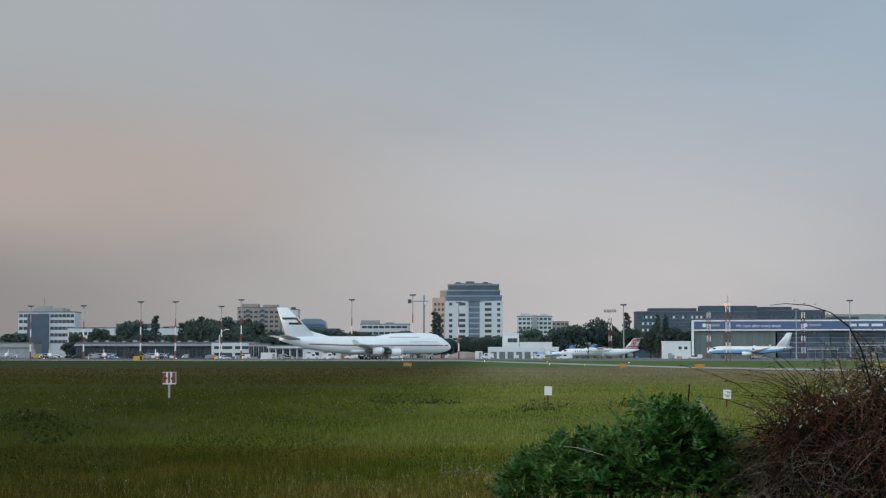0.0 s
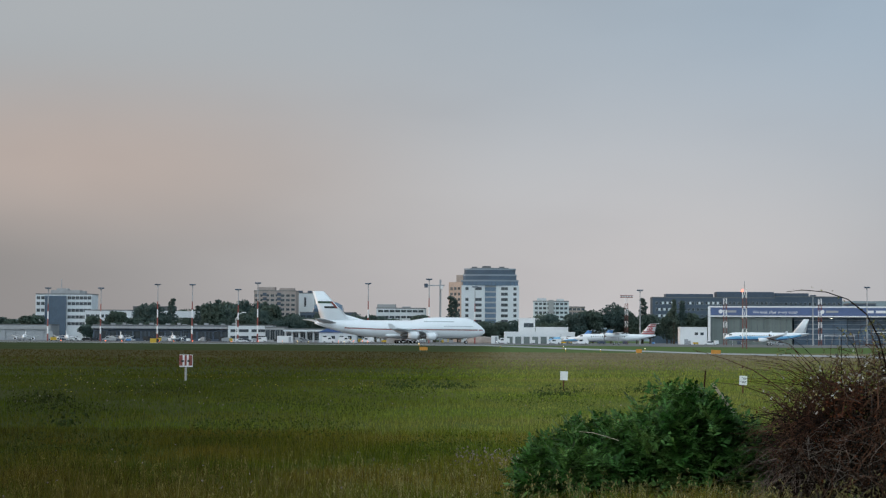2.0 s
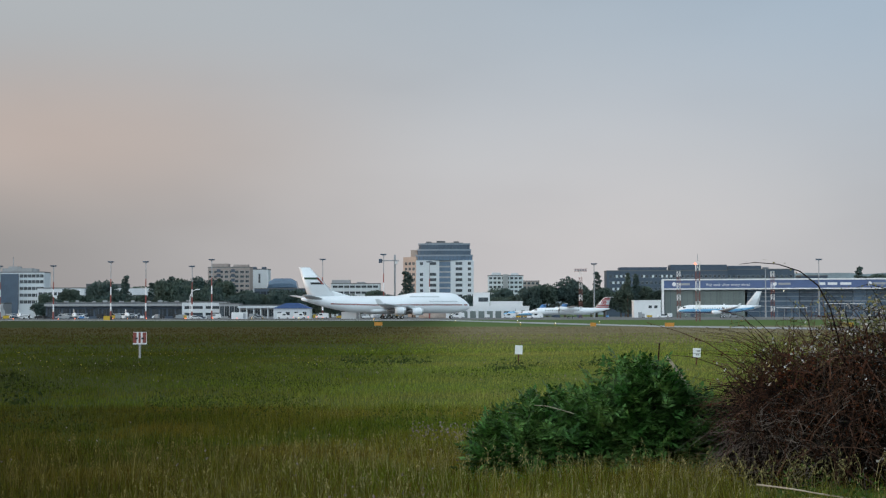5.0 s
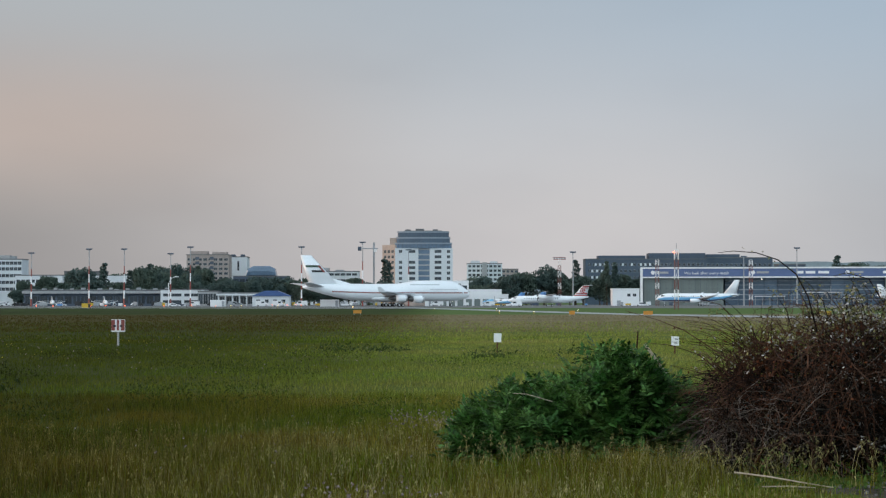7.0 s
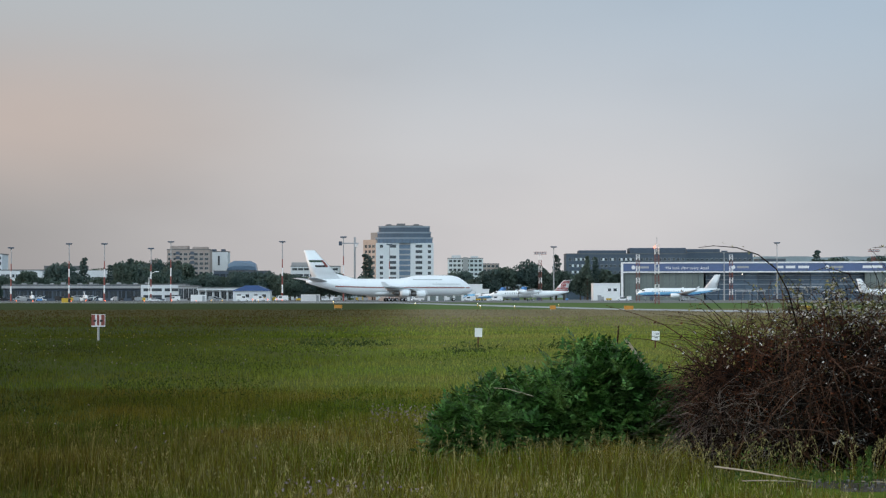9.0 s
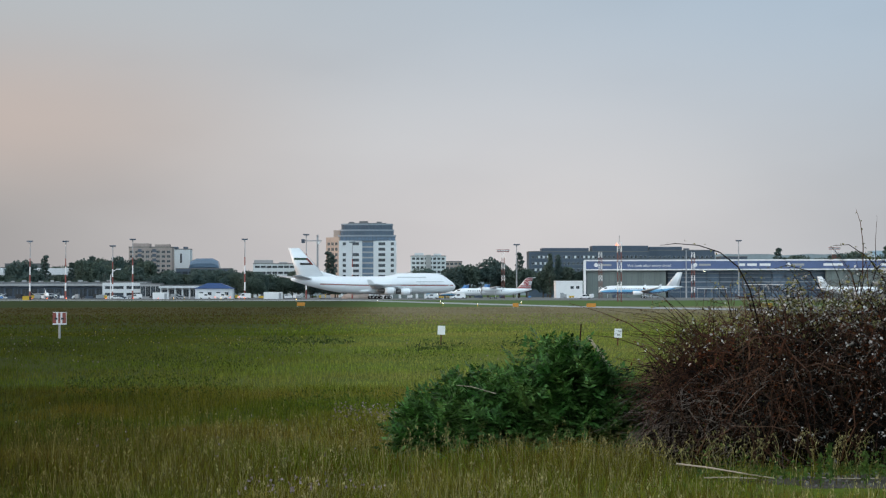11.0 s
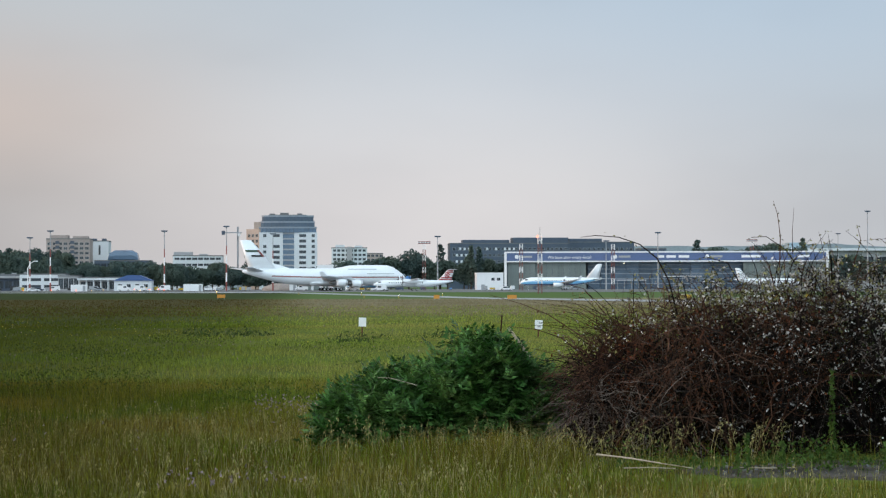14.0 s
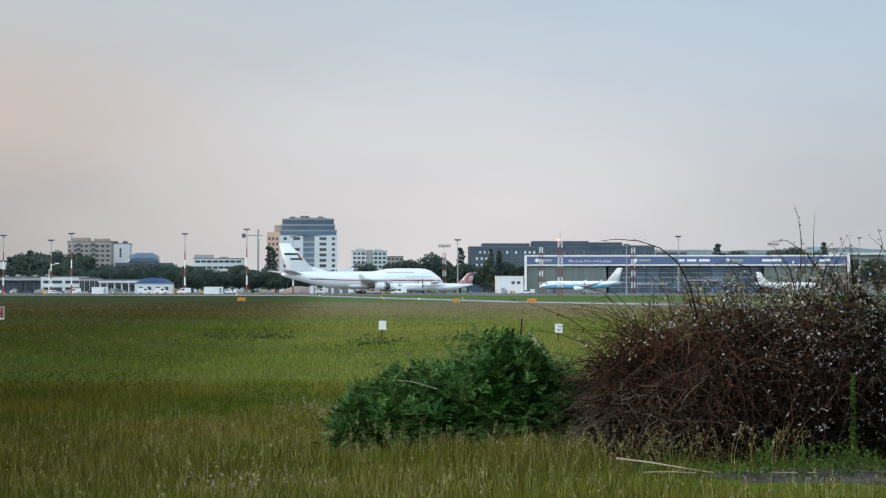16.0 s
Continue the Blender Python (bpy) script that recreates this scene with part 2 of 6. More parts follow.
def tube(bm, points, radii, sides=8, mi=0, cap=True):
    """A tapered tube along points."""
    rings = []
    n = len(points)
    for i, p in enumerate(points):
        p = Vector(p)
        d = (Vector(points[min(i + 1, n - 1)]) - Vector(points[max(i - 1, 0)])).normalized()
        a = d.orthogonal().normalized() if abs(d.z) > 0.99 else d.cross(Vector((0, 0, 1))).normalized()
        b = d.cross(a)
        r = radii[i] if isinstance(radii, (list, tuple)) else radii
        rings.append([bm.verts.new(p + r * (math.cos(k * math.tau / sides) * a + math.sin(k * math.tau / sides) * b)) for k in range(sides)])
    for r0, r1 in zip(rings, rings[1:]):
        for k in range(sides):
            bm.faces.new((r0[k], r0[(k + 1) % sides], r1[(k + 1) % sides], r1[k])).material_index = mi
    if cap:
        bm.faces.new(rings[0][::-1]).material_index = mi
        bm.faces.new(rings[-1]).material_index = mi
    return bm


def loft(stations, sides=28, power=2.0):
    """A body along x through oval sections: x, middle height, half width, half height."""
    bm = bmesh.new()
    rings = []
    for x, zc, ry, rz in stations:
        ring = []
        for k in range(sides):
            a = k * math.tau / sides
            c, s = math.cos(a), math.sin(a)
            ring.append(bm.verts.new((x, ry * math.copysign(abs(c) ** (2 / power), c), zc + rz * math.copysign(abs(s) ** (2 / power), s))))
        rings.append(ring)
    for r0, r1 in zip(rings, rings[1:]):
        for k in range(sides):
            bm.faces.new((r0[k], r1[k], r1[(k + 1) % sides], r0[(k + 1) % sides]))
    bm.faces.new(rings[0])
    bm.faces.new(rings[-1][::-1])
    bmesh.ops.recalc_face_normals(bm, faces=bm.faces)
    return bm


def blade(root, tip, thick, axis="y"):
    """A wing or fin with a lens section. root, tip: leading x, trailing x, then the other two coordinates."""
    bm = bmesh.new()
    rings = []
    for (x0, x1, u, v), th in ((root, thick), (tip, thick * 0.45)):
        ring = []
        for f, h in ((0, 0), (0.12, 0.8), (0.4, 1), (0.75, 0.5), (1, 0.05), (0.75, -0.5), (0.4, -1), (0.12, -0.8)):
            x = x0 + (x1 - x0) * f
            ring.append(bm.verts.new((x, u, v + th * h / 2) if axis == "y" else (x, u + th * h / 2, v)))
        rings.append(ring)
    for k in range(8):
        bm.faces.new((rings[0][k], rings[0][(k + 1) % 8], rings[1][(k + 1) % 8], rings[1][k]))
    bm.faces.new(rings[0])
    bm.faces.new(rings[1][::-1])
    bmesh.ops.recalc_face_normals(bm, faces=bm.faces)
    return bm


def disc_wheel(bm, x, y, z, r, w, mi=0, sides=18):
    """A wheel on a cross axle, its rim set in."""
    prof = ((0.0, 0.30), (0.55 * r, 0.30), (0.62 * r, 0.45), (0.94 * r, 0.5), (r, 0.36))
    left = [[bm.verts.new((x + a * math.cos(t), y - b * w, z + a * math.sin(t))) for t in (k * math.tau / sides for k in range(sides))] for a, b in prof[1:]]
    right = [[bm.verts.new((x + a * math.cos(t), y + b * w, z + a * math.sin(t))) for t in (k * math.tau / sides for k in range(sides))] for a, b in prof[1:]]
    rings = left + right[::-1]
    for r0, r1 in zip(rings, rings[1:]):
        for k in range(sides):
            bm.faces.new((r0[k], r0[(k + 1) % sides], r1[(k + 1) % sides], r1[k])).material_index = mi
    bm.faces.new(rings[0]).material_index = 1
    bm.faces.new(rings[-1]).material_index = 1


# ---- ground ----
def field_material():
    """Meadow: fresh green with straw and darker patches; a dry tan belt far out, all by place."""
    m = mat("meadow", (0.080, 0.115, 0.012), 0.95, tint=(0.115, 0.122, 0.020), vary=0.2, scale=0.12, fine=60, bump=0.6)
    nt = m.node_tree
    N, L = nt.nodes.new, nt.links.new
    b = nt.nodes["Principled BSDF"]
    src = b.inputs["Base Color"].links[0].from_socket
    co, sep, nz = N("ShaderNodeTexCoord"), N("ShaderNodeSeparateXYZ"), N("ShaderNodeTexNoise")
    nz.inputs["Scale"].default_value = 0.03
    L(co.outputs["Object"], sep.inputs[0])
    L(co.outputs["Object"], nz.inputs["Vector"])
    ad = N("ShaderNodeMath")
    ad.operation = "MULTIPLY_ADD"
    ad.inputs[1].default_value = 40.0
    L(nz.outputs[0], ad.inputs[0])
    L(sep.outputs[1], ad.inputs[2])

    def belt(lo, hi, colour, prev):
        r = N("ShaderNodeMapRange")
        r.interpolation_type = "SMOOTHSTEP"
        r.inputs["From Min"].default_value, r.inputs["From Max"].default_value = lo, hi
        L(ad.outputs[0], r.inputs["Value"])
        x = N("ShaderNodeMix")
        x.data_type = "RGBA"
        if isinstance(colour, tuple):
            x.inputs[7].default_value = (*colour, 1)
        else:
            L(colour, x.inputs[7])
        L(r.outputs[0], x.inputs[0])
        L(prev, x.inputs[6])
        return x.outputs[2]

    streak, smap, tanmix = N("ShaderNodeTexNoise"), N("ShaderNodeMapping"), N("ShaderNodeMix")
    smap.inputs["Scale"].default_value = (0.05, 0.35, 1.0)
    streak.inputs["Scale"].default_value, streak.inputs["Detail"].default_value = 1.0, 6.0
    L(co.outputs["Object"], smap.inputs[0])
    L(smap.outputs[0], streak.inputs["Vector"])
    tanmix.data_type = "RGBA"
    tanmix.inputs[6].default_value, tanmix.inputs[7].default_value = (0.115, 0.105, 0.045, 1), (0.235, 0.20, 0.125, 1)
    spread = N("ShaderNodeMapRange")
    spread.inputs["From Min"].default_value, spread.inputs["From Max"].default_value = 0.36, 0.64
    L(streak.outputs[0], spread.inputs["Value"])
    L(spread.outputs[0], tanmix.inputs[0])
    c = belt(105, 185, tanmix.outputs[2], src)
    c = belt(250, 286, (0.082, 0.135, 0.034), c)
    L(c, b.inputs["Base Color"])
    return m


def sheet(name, pts, z, material, label):
    bm = bmesh.new()
    top = [bm.verts.new((x, y, z)) for x, y in pts]
    bm.faces.new(top)
    return tagged(part(name, bm, material), label, kind="structure")


M_FIELD = dim_west(field_material(), (0.57, 0.60, 0.36))


TAXI = [(-330, 640), (-75, 535), (-8.5, 540), (17, 350), (29, 255), (40.6, 223), (52, 183), (75, 125), (70, 108), (46.5, 163), (36, 197), (26.5, 231), (14.8, 300), (-7.5, 465), (-70, 492), (-330, 610)]


def ground():
    sheet("mown_track", [(-260, 322), (-30, 300), (-30, 306), (-260, 332)], 0.03, mat("dark_rutted_track", (0.05, 0.055, 0.025), 0.95, vary=0.2, scale=0.3), "dark rutted track across the meadow")
    bm = bmesh.new()
    xs = [-4500, -1500, -500, -200] + list(range(-80, 81, 4)) + [200, 500, 1500, 4500]
    ys = [-3000, -600, -100, -20, 0] + list(range(8, 121, 4)) + [160, 220, 300, 450, 800, 1500, 4800]
    grid = [[bm.verts.new((x, y, 0.05 * noise.noise((x * 0.15, y * 0.15, 3)) if 5 < y < 119 and abs(x) < 79 else 0.0)) for x in xs] for y in ys]
    for a, b in zip(grid, grid[1:]):
        for k in range(len(xs) - 1):
            bm.faces.new((a[k], a[k + 1], b[k + 1], b[k]))
    tagged(part("ground", bm, M_FIELD, smooth=True), "green airfield meadow with a dry tan belt", kind="structure")
    sheet("apron", [(-900, 640), (-60, 585), (60, 470), (170, 470), (900, 640), (900, 960), (-900, 960)], 0.06, M_CONC, "light grey concrete apron before the buildings")
    sheet("taxiway", TAXI, 0.05, M_ASPH, "grey asphalt taxiway crossing the meadow")


ground()


# ---- buildings ----
def window_mesh(w, h, frame=None):
    """A dark pane set behind a pale frame and sill; its face looks to -y."""
    bm = bmesh.new()
    box(bm, 0, 0.02, 0, w, 0.06, h)
    pane = bpy.data.meshes.new("window")
    bm.to_mesh(pane)
    bm.clear()
    pane.materials.append(M_GLASS)
    f = 0.09
    for x, z, sx, sz in ((-w / 2, 0, f, h), (w / 2, 0, f, h), (0, h - f, w, f), (0, -f, w + 0.2, f), (0, 0, f * 0.6, h)):
        box(bm, x, -0.04, z, sx, 0.10, sz)
    me = bpy.data.meshes.new("window_frame")
    bm.to_mesh(me)
    bm.free()
    me.materials.append(frame or M_WALLG)
    return pane, me


def window_rows(parent, me, x0, x1, cols, zs, y, rz=0, skip=()):
    for i, z in enumerate(zs):
        for k in range(cols):
            if (i, k) in skip:
                continue
            o = new("window", me[0])
            o.parent = parent
            new("window_frame", me[1]).parent = o
            x = x0 + (x1 - x0) * (k + 0.5) / cols
            o.matrix_basis = pose(x, y, z, 0, 0, rz) if rz == 0 else pose(y, x, z, 0, 0, rz)


def block(name, x, y, w, d, h, wall, label, category="building", rz=0, parapet=0.5, roof=None):
    """A plain storeyed building: walls, a flat roof with a raised edge. Its front's middle foot is at x, y."""
    e = thing(name, pose(x, y, 0, 0, 0, rz), label, category)
    part("wall", boxes((0, d / 2, 0, w, d, h)), wall, e)
    bm = boxes((0, d / 2, h, w - 0.4, d - 0.4, 0.12))
    for bx, by, sx, sy in ((0, 0, w + 0.1, 0.3), (0, d, w + 0.1, 0.3), (-w / 2, d / 2, 0.3, d), (w / 2, d / 2, 0.3, d)):
        box(bm, bx, by, h, sx, sy, parapet)
    part("roof", bm, roof or M_ROOF, e)
    return e


def tower():
    """The tall white and glass office tower with a stepped, rounded crown."""
    e = thing("office_tower", pose(-11.5, 980, 0), "white office tower with blue glass core and rounded glass crown", "building")
    part("wall", boxes((-9.6, 8, 0, 13.6, 16, 33.0)), M_WALLW, e)
    part("wall", boxes((10.4, 8, 0, 13.4, 16, 33.0)), M_WALLW, e)
    part("wall", boxes((-17.2, 7.15, 0, 9.5, 10, 35.0, -37), (-17.6, 9, 0, 3.9, 10, 39.2)), M_WALLO, e, "side wing with evening sun painted into its peach render")
    # curtain-wall core, floor by floor
    core = part("curtain_wall", boxes((0.5, 8, 0, 7.2, 15.0, 33.5)), M_CURTAIN, e, "blue glass core")
    for k in range(11):
        part("spandrel", boxes((0.5, 0.45, 1.0 + 3.1 * k, 7.2, 0.2, 0.9)), M_WALLG, core)
    # crown: two rounded glass storeys, set back, with slabs
    z = 33.0
    for w, d, h, mt in ((33.0, 16.0, 3.3, M_CURTAIN), (31.0, 15.0, 3.2, M_CURTAIN), (29.8, 14.0, 3.4, M_CURTAIN)):
        bm = bmesh.new()
        pts = []
        for k in range(25):
            a = math.pi * k / 24
            pts.append((-w / 2 + w * k / 24, 2.0 - 2.6 * math.sin(a) ** 0.6 if 0 < k < 24 else 2.0))
        low = [bm.verts.new((px, py, z)) for px, py in pts] + [bm.verts.new((w / 2, d, z)), bm.verts.new((-w / 2, d, z))]
        r = bm.faces.new(low)
        top = bmesh.ops.extrude_face_region(bm, geom=[r])
        for v in [g for g in top["geom"] if isinstance(g, bmesh.types.BMVert)]:
            v.co.z += h
        bmesh.ops.recalc_face_normals(bm, faces=bm.faces)
        storey = part("glass_storey", bm, mt, e)
        bm = bmesh.new()
        slab = [bm.verts.new((px * 1.015, py - 0.35, z + h - 0.9)) for px, py in pts] + [bm.verts.new((w / 2 + 0.2, d, z + h - 0.9)), bm.verts.new((-w / 2 - 0.2, d, z + h - 0.9))]
        r = bm.faces.new(slab)
        top = bmesh.ops.extrude_face_region(bm, geom=[r])
        for v in [g for g in top["geom"] if isinstance(g, bmesh.types.BMVert)]:
            v.co.z += 0.9
        bmesh.ops.recalc_face_normals(bm, faces=bm.faces)
        part("slab", bm, M_BAND, storey)
        for k in range(1, 15):
            part("mullion", boxes((-w / 2 + w * k / 15, 2.0 - 2.65 * math.sin(math.pi * k / 15) ** 0.6, z, 0.25, 0.25, h - 0.9)), M_SLATE, storey)
        z += h
    part("roof", boxes((0, 8, z, 22, 10, 0.5), (-2, 8, z + 0.5, 5, 4, 1.2), (7, 8, z + 0.5, 3, 3, 0.9), (-9, 8, z + 0.5, 3, 3, 0.8)), M_ROOF, e)
    rows = [2.0 + 3.15 * k for k in range(10)]
    big, small = window_mesh(3.9, 1.7), window_mesh(1.8, 1.7)
    window_rows(e, small, -15.6, -10.8, 1, rows, 0, skip=((8, 0),))
    window_rows(e, big, -9.6, -3.6, 1, rows, 0, skip=((8, 0),))
    window_rows(e, big, 5.6, 11.6, 1, rows, 0)
    window_rows(e, small, 12.4, 17.0, 1, rows, 0)
    for z in rows:
        for t in (-2.6, 0.2, 3.0):
            o = new("window", small[0])
            o.parent, o.matrix_basis = e, pose(-20.23 + 0.8 * t, 3.11 - 0.6 * t, z, 0, 0, -37)
            new("window_frame", small[1]).parent = o


def flats():
    """Housing blocks beyond the trees."""
    e = block("apartment_block", -146.6, 1050, 26.4, 14, 31.0, M_WALLC, "tan panel apartment block with dark balconies behind trees")
    part("lift_house", boxes((-6, 6, 31, 11, 8, 2.6), (7, 6, 31, 9, 8, 2.0)), M_WALLC, e)
    w = window_mesh(2.2, 1.5)
    window_rows(e, w, -13, 13, 8, [1.5 + 2.9 * k for k in range(10)], 0)
    for cx in (-6.5, 2.5):
        part("loggia", boxes((cx, 0.0, 1.0, 2.4, 0.5, 29.0)), M_SLATE, e, "dark stack of loggias")
        for k in range(10):
            part("balcony", boxes((cx, -0.3, 1.0 + 2.9 * k, 2.6, 0.9, 1.0)), M_WALLC, e)
    e = block("white_apartment_block", -131.2, 1080, 11.2, 14, 30.5, M_WALLW, "white slab apartment block with slanted roof fins")
    window_rows(e, window_mesh(1.2, 6.0), -3.5, 3.5, 1, [22.0], 0)
    for x in (-3.5, 2.5):
        part("roof_fin", boxes((x, 4, 30.5, 2.4, 6, 1.8)), M_SLATE, e)
    e = block("white_housing_block", 27.1, 1100, 23.0, 13, 26.5, M_WALLW, "white housing block with grey balconies behind trees")
    part("lift_house", boxes((-6, 5, 26.5, 6, 6, 2.2), (6, 5, 26.5, 5, 6, 1.8)), M_WALLW, e)
    window_rows(e, window_mesh(1.9, 1.5), -11, 11, 8, [1.5 + 2.85 * k for k in range(9)], 0)
    part("stair_core", boxes((0, -0.9, 0, 3.4, 1.8, 27.5)), M_WALLG, e)
    e = block("cream_housing_block", 43.5, 1130, 14.0, 13, 23.5, M_WALLC, "cream housing block with flat roof")
    window_rows(e, window_mesh(1.9, 1.5), -7, 7, 5, [1.5 + 2.85 * k for k in range(8)], 0)
    # low pale institute, left of the tower
    e = block("low_institute_building", -65.8, 1020, 29.5, 14, 20.0, M_WALLW, "low pale institute building above trees")
    part("upper_storey", boxes((-9, 7, 20.0, 11, 8, 2.6), (3, 8, 20.0, 5, 4, 1.4)), M_WALLG, e)
    window_rows(e, window_mesh(3.0, 1.4), -14, 14, 8, [7.0, 10.6, 14.2, 17.8], 0)
    e = block("grey_glazed_hall", -112.5, 1040, 34.0, 14, 17.5, M_SLATE, "dark glazed hall with a stepped roof behind trees")
    window_rows(e, window_mesh(3.2, 4.0, M_SLATE), -17, 17, 9, [12.0], 0)
    part("lantern", loft([(-9.5, 17.5, 5.0, 0.2), (-8.5, 20.0, 5.0, 2.4), (-5.0, 20.9, 5.0, 3.3), (5.0, 20.9, 5.0, 3.3), (8.5, 20.0, 5.0, 2.4), (9.5, 17.5, 5.0, 0.2)], 12, 4.0), M_CURTAIN, e, "glazed roof lantern").location = (0, 7, 0)


def control_offices():
    """The white office building with a dark glass stair block, far left."""
    e = block("white_office_building", -240.0, 900, 30.5, 14, 24.5, M_WALLW, "white office building with dark glass stair block")
    part("stair_block", boxes((-4.2, -0.6, 0, 11.5, 1.6, 23.8)), M_CURTAIN, e, "dark glass stair block")
    part("plant_room", boxes((0, 6, 24.9, 16, 7, 2.0), (-2, 6, 26.9, 6, 5, 1.0), (8, 6, 24.9, 5, 5, 1.6)), M_WALLG, e)
    bm = tube(bmesh.new(), [(-3, 6, 27.8), (-3, 6, 33.0)], 0.22, 6)
    part("antenna", bm, M_STEEL, e)
    w = window_mesh(1.9, 1.7)
    rows = [8.0, 11.6, 15.2, 18.8, 21.9]
    window_rows(e, w, -15.0, -10.2, 2, rows, 0)
    window_rows(e, w, 2.0, 15.0, 6, rows, 0)
    e = block("lower_office_wing", -213.5, 890, 25.0, 14, 15.8, M_WALLW, "white lower office wing with window bands")
    window_rows(e, window_mesh(1.9, 1.6), -12.0, 6.0, 7, [3.5, 7.6, 12.2], 0)
    e = block("flat_roofed_hall", -172.0, 880, 45.0, 20, 15.0, M_WALLG, "long grey flat-roofed hall with pale fascia")
    part("fascia", boxes((0, -0.4, 12.0, 45.4, 0.8, 3.6)), M_WALLW, e)
    window_rows(e, window_mesh(3.4, 3.0), -22, 22, 9, [8.0], 0)
    e = block("grey_warehouse", -198.0, 930, 22.0, 12, 18.5, M_ROOF, "grey warehouse roof behind the office wing")


def terminals():
    """Low apron buildings on the left."""
    e = block("low_apron_terminal", -156.0, 760, 66.0, 14, 7.0, M_SLATE, "long low apron terminal with pale fascia and dark glazing")
    part("fascia", boxes((0, -1.2, 5.7, 66.4, 2.4, 1.1)), M_WALLG, e, "pale grey flat fascia")
    w = window_mesh(3.0, 3.4, M_SLATE)
    window_rows(e, w, -33, 33, 18, [1.2], 0)
    for k in range(12):
        part("pillar", boxes((-32 + 64 * k / 11, -2.0, 0, 0.2, 0.2, 5.4)), M_SLATE, e)
    for k in range(15):
        part("roof_unit", boxes((-30 + 4.2 * k + 0.9 * (k % 3), 5, 7.1, 1.4 + 0.5 * (k % 2), 1.6, 0.7 + 0.3 * (k % 3))), M_STEEL if k % 2 else M_WALLG, e)
    for k in range(22):
        part("fascia_joint", boxes((-32 + 64 * k / 21, -2.43, 5.75, 0.35, 0.06, 1.0)), M_STEEL, e)
    e = block("white_terminal_wing", -116.5, 755, 20.0, 12, 7.2, M_WALLW, "white two-storey terminal wing with window bands")
    window_rows(e, window_mesh(8.2, 1.3), -9.5, 9.5, 2, [1.4, 4.4], 0)
    e = block("grey_pavilion", -104.5, 750, 9.0, 10, 6.4, M_WALLG, "grey glazed pavilion between terminal wings")
    window_rows(e, window_mesh(2.0, 4.6), -4.4, 4.4, 4, [1.0], 0)
    e = block("covered_stand", -85.0, 745, 29.0, 9, 5.6, M_WALLG, "pale canopy building with dark bays")
    part("canopy", boxes((0, -1.4, 4.7, 29.6, 3.2, 0.8)), M_WALLW, e)
    window_rows(e, window_mesh(2.4, 3.2), -14, 14, 9, [0.9], 0)
    for k in range(10):
        part("pillar", boxes((-14 + 28 * k / 9, -2.6, 0, 0.4, 0.4, 4.7)), M_WALLW, e)
    e = block("long_grey_shed", -245.0, 770, 68.0, 14, 7.0, M_STEEL, "long grey metal shed")
    part("fascia", boxes((17, -0.5, 5.2, 34, 1.0, 1.4)), M_WALLG, e)
    for k in range(16):
        part("panel", boxes((-33 + 66 * k / 15, -0.25, 0.3, 3.6, 0.3, 4.0)), M_STEEL, e)
    # hut with a blue gable roof
    e = thing("blue_roofed_hut", pose(-72.0, 705, 0), "white hut with a low blue gable roof", "hut")
    part("wall", boxes((0, 4, 0, 15.5, 8, 4.4)), M_WALLW, e)
    bm = bmesh.new()
    prof = [(-8.2, 4.3), (-2.5, 6.6), (2.5, 6.6), (8.2, 4.3)]
    a = [bm.verts.new((x, -0.5, z)) for x, z in prof]
    b = [bm.verts.new((x, 8.5, z)) for x, z in prof]
    bm.faces.new(a), bm.faces.new(b[::-1])
    for k in range(4):
        bm.faces.new((a[k], b[k], b[(k + 1) % 4], a[(k + 1) % 4]))
    bmesh.ops.recalc_face_normals(bm, faces=bm.faces)
    part("roof", bm, M_ROOFB, e, "blue sheet roof")
    window_rows(e, window_mesh(1.6, 1.3), -7, 7, 4, [1.6], 0)
    part("door", boxes((4.6, -0.06, 0, 1.2, 0.12, 2.3)), M_STEEL, e)
    # low fire building with a raised lookout, behind the nose of the taxiing aircraft
    e = block("apron_service_building", 12.8, 718, 30.0, 10, 4.6, M_WHITE, "white single-storey service building with garage bays", roof=M_WHITE)
    for k in range(8):
        part("garage_door", boxes((-12.6 + 3.6 * k, -0.06, 0, 2.5, 0.16, 3.0)), M_DOOR, e)
    for k in range(9):
        part("pillar", boxes((-14.4 + 3.6 * k, -0.35, 0, 0.5, 0.6, 4.4)), M_WHITE, e)
    e = block("lookout_house", 7.6, 735, 7.2, 7, 10.6, M_WHITE, "white lookout house with dark window band", roof=M_WHITE)
    window_rows(e, window_mesh(4.2, 1.8), -1.6, 3.2, 1, [7.2], 0)
    e = block("white_flat_annex", 18.5, 735, 14.0, 7, 6.8, M_WHITE, "white flat-roofed annex beside the lookout house", roof=M_WHITE)


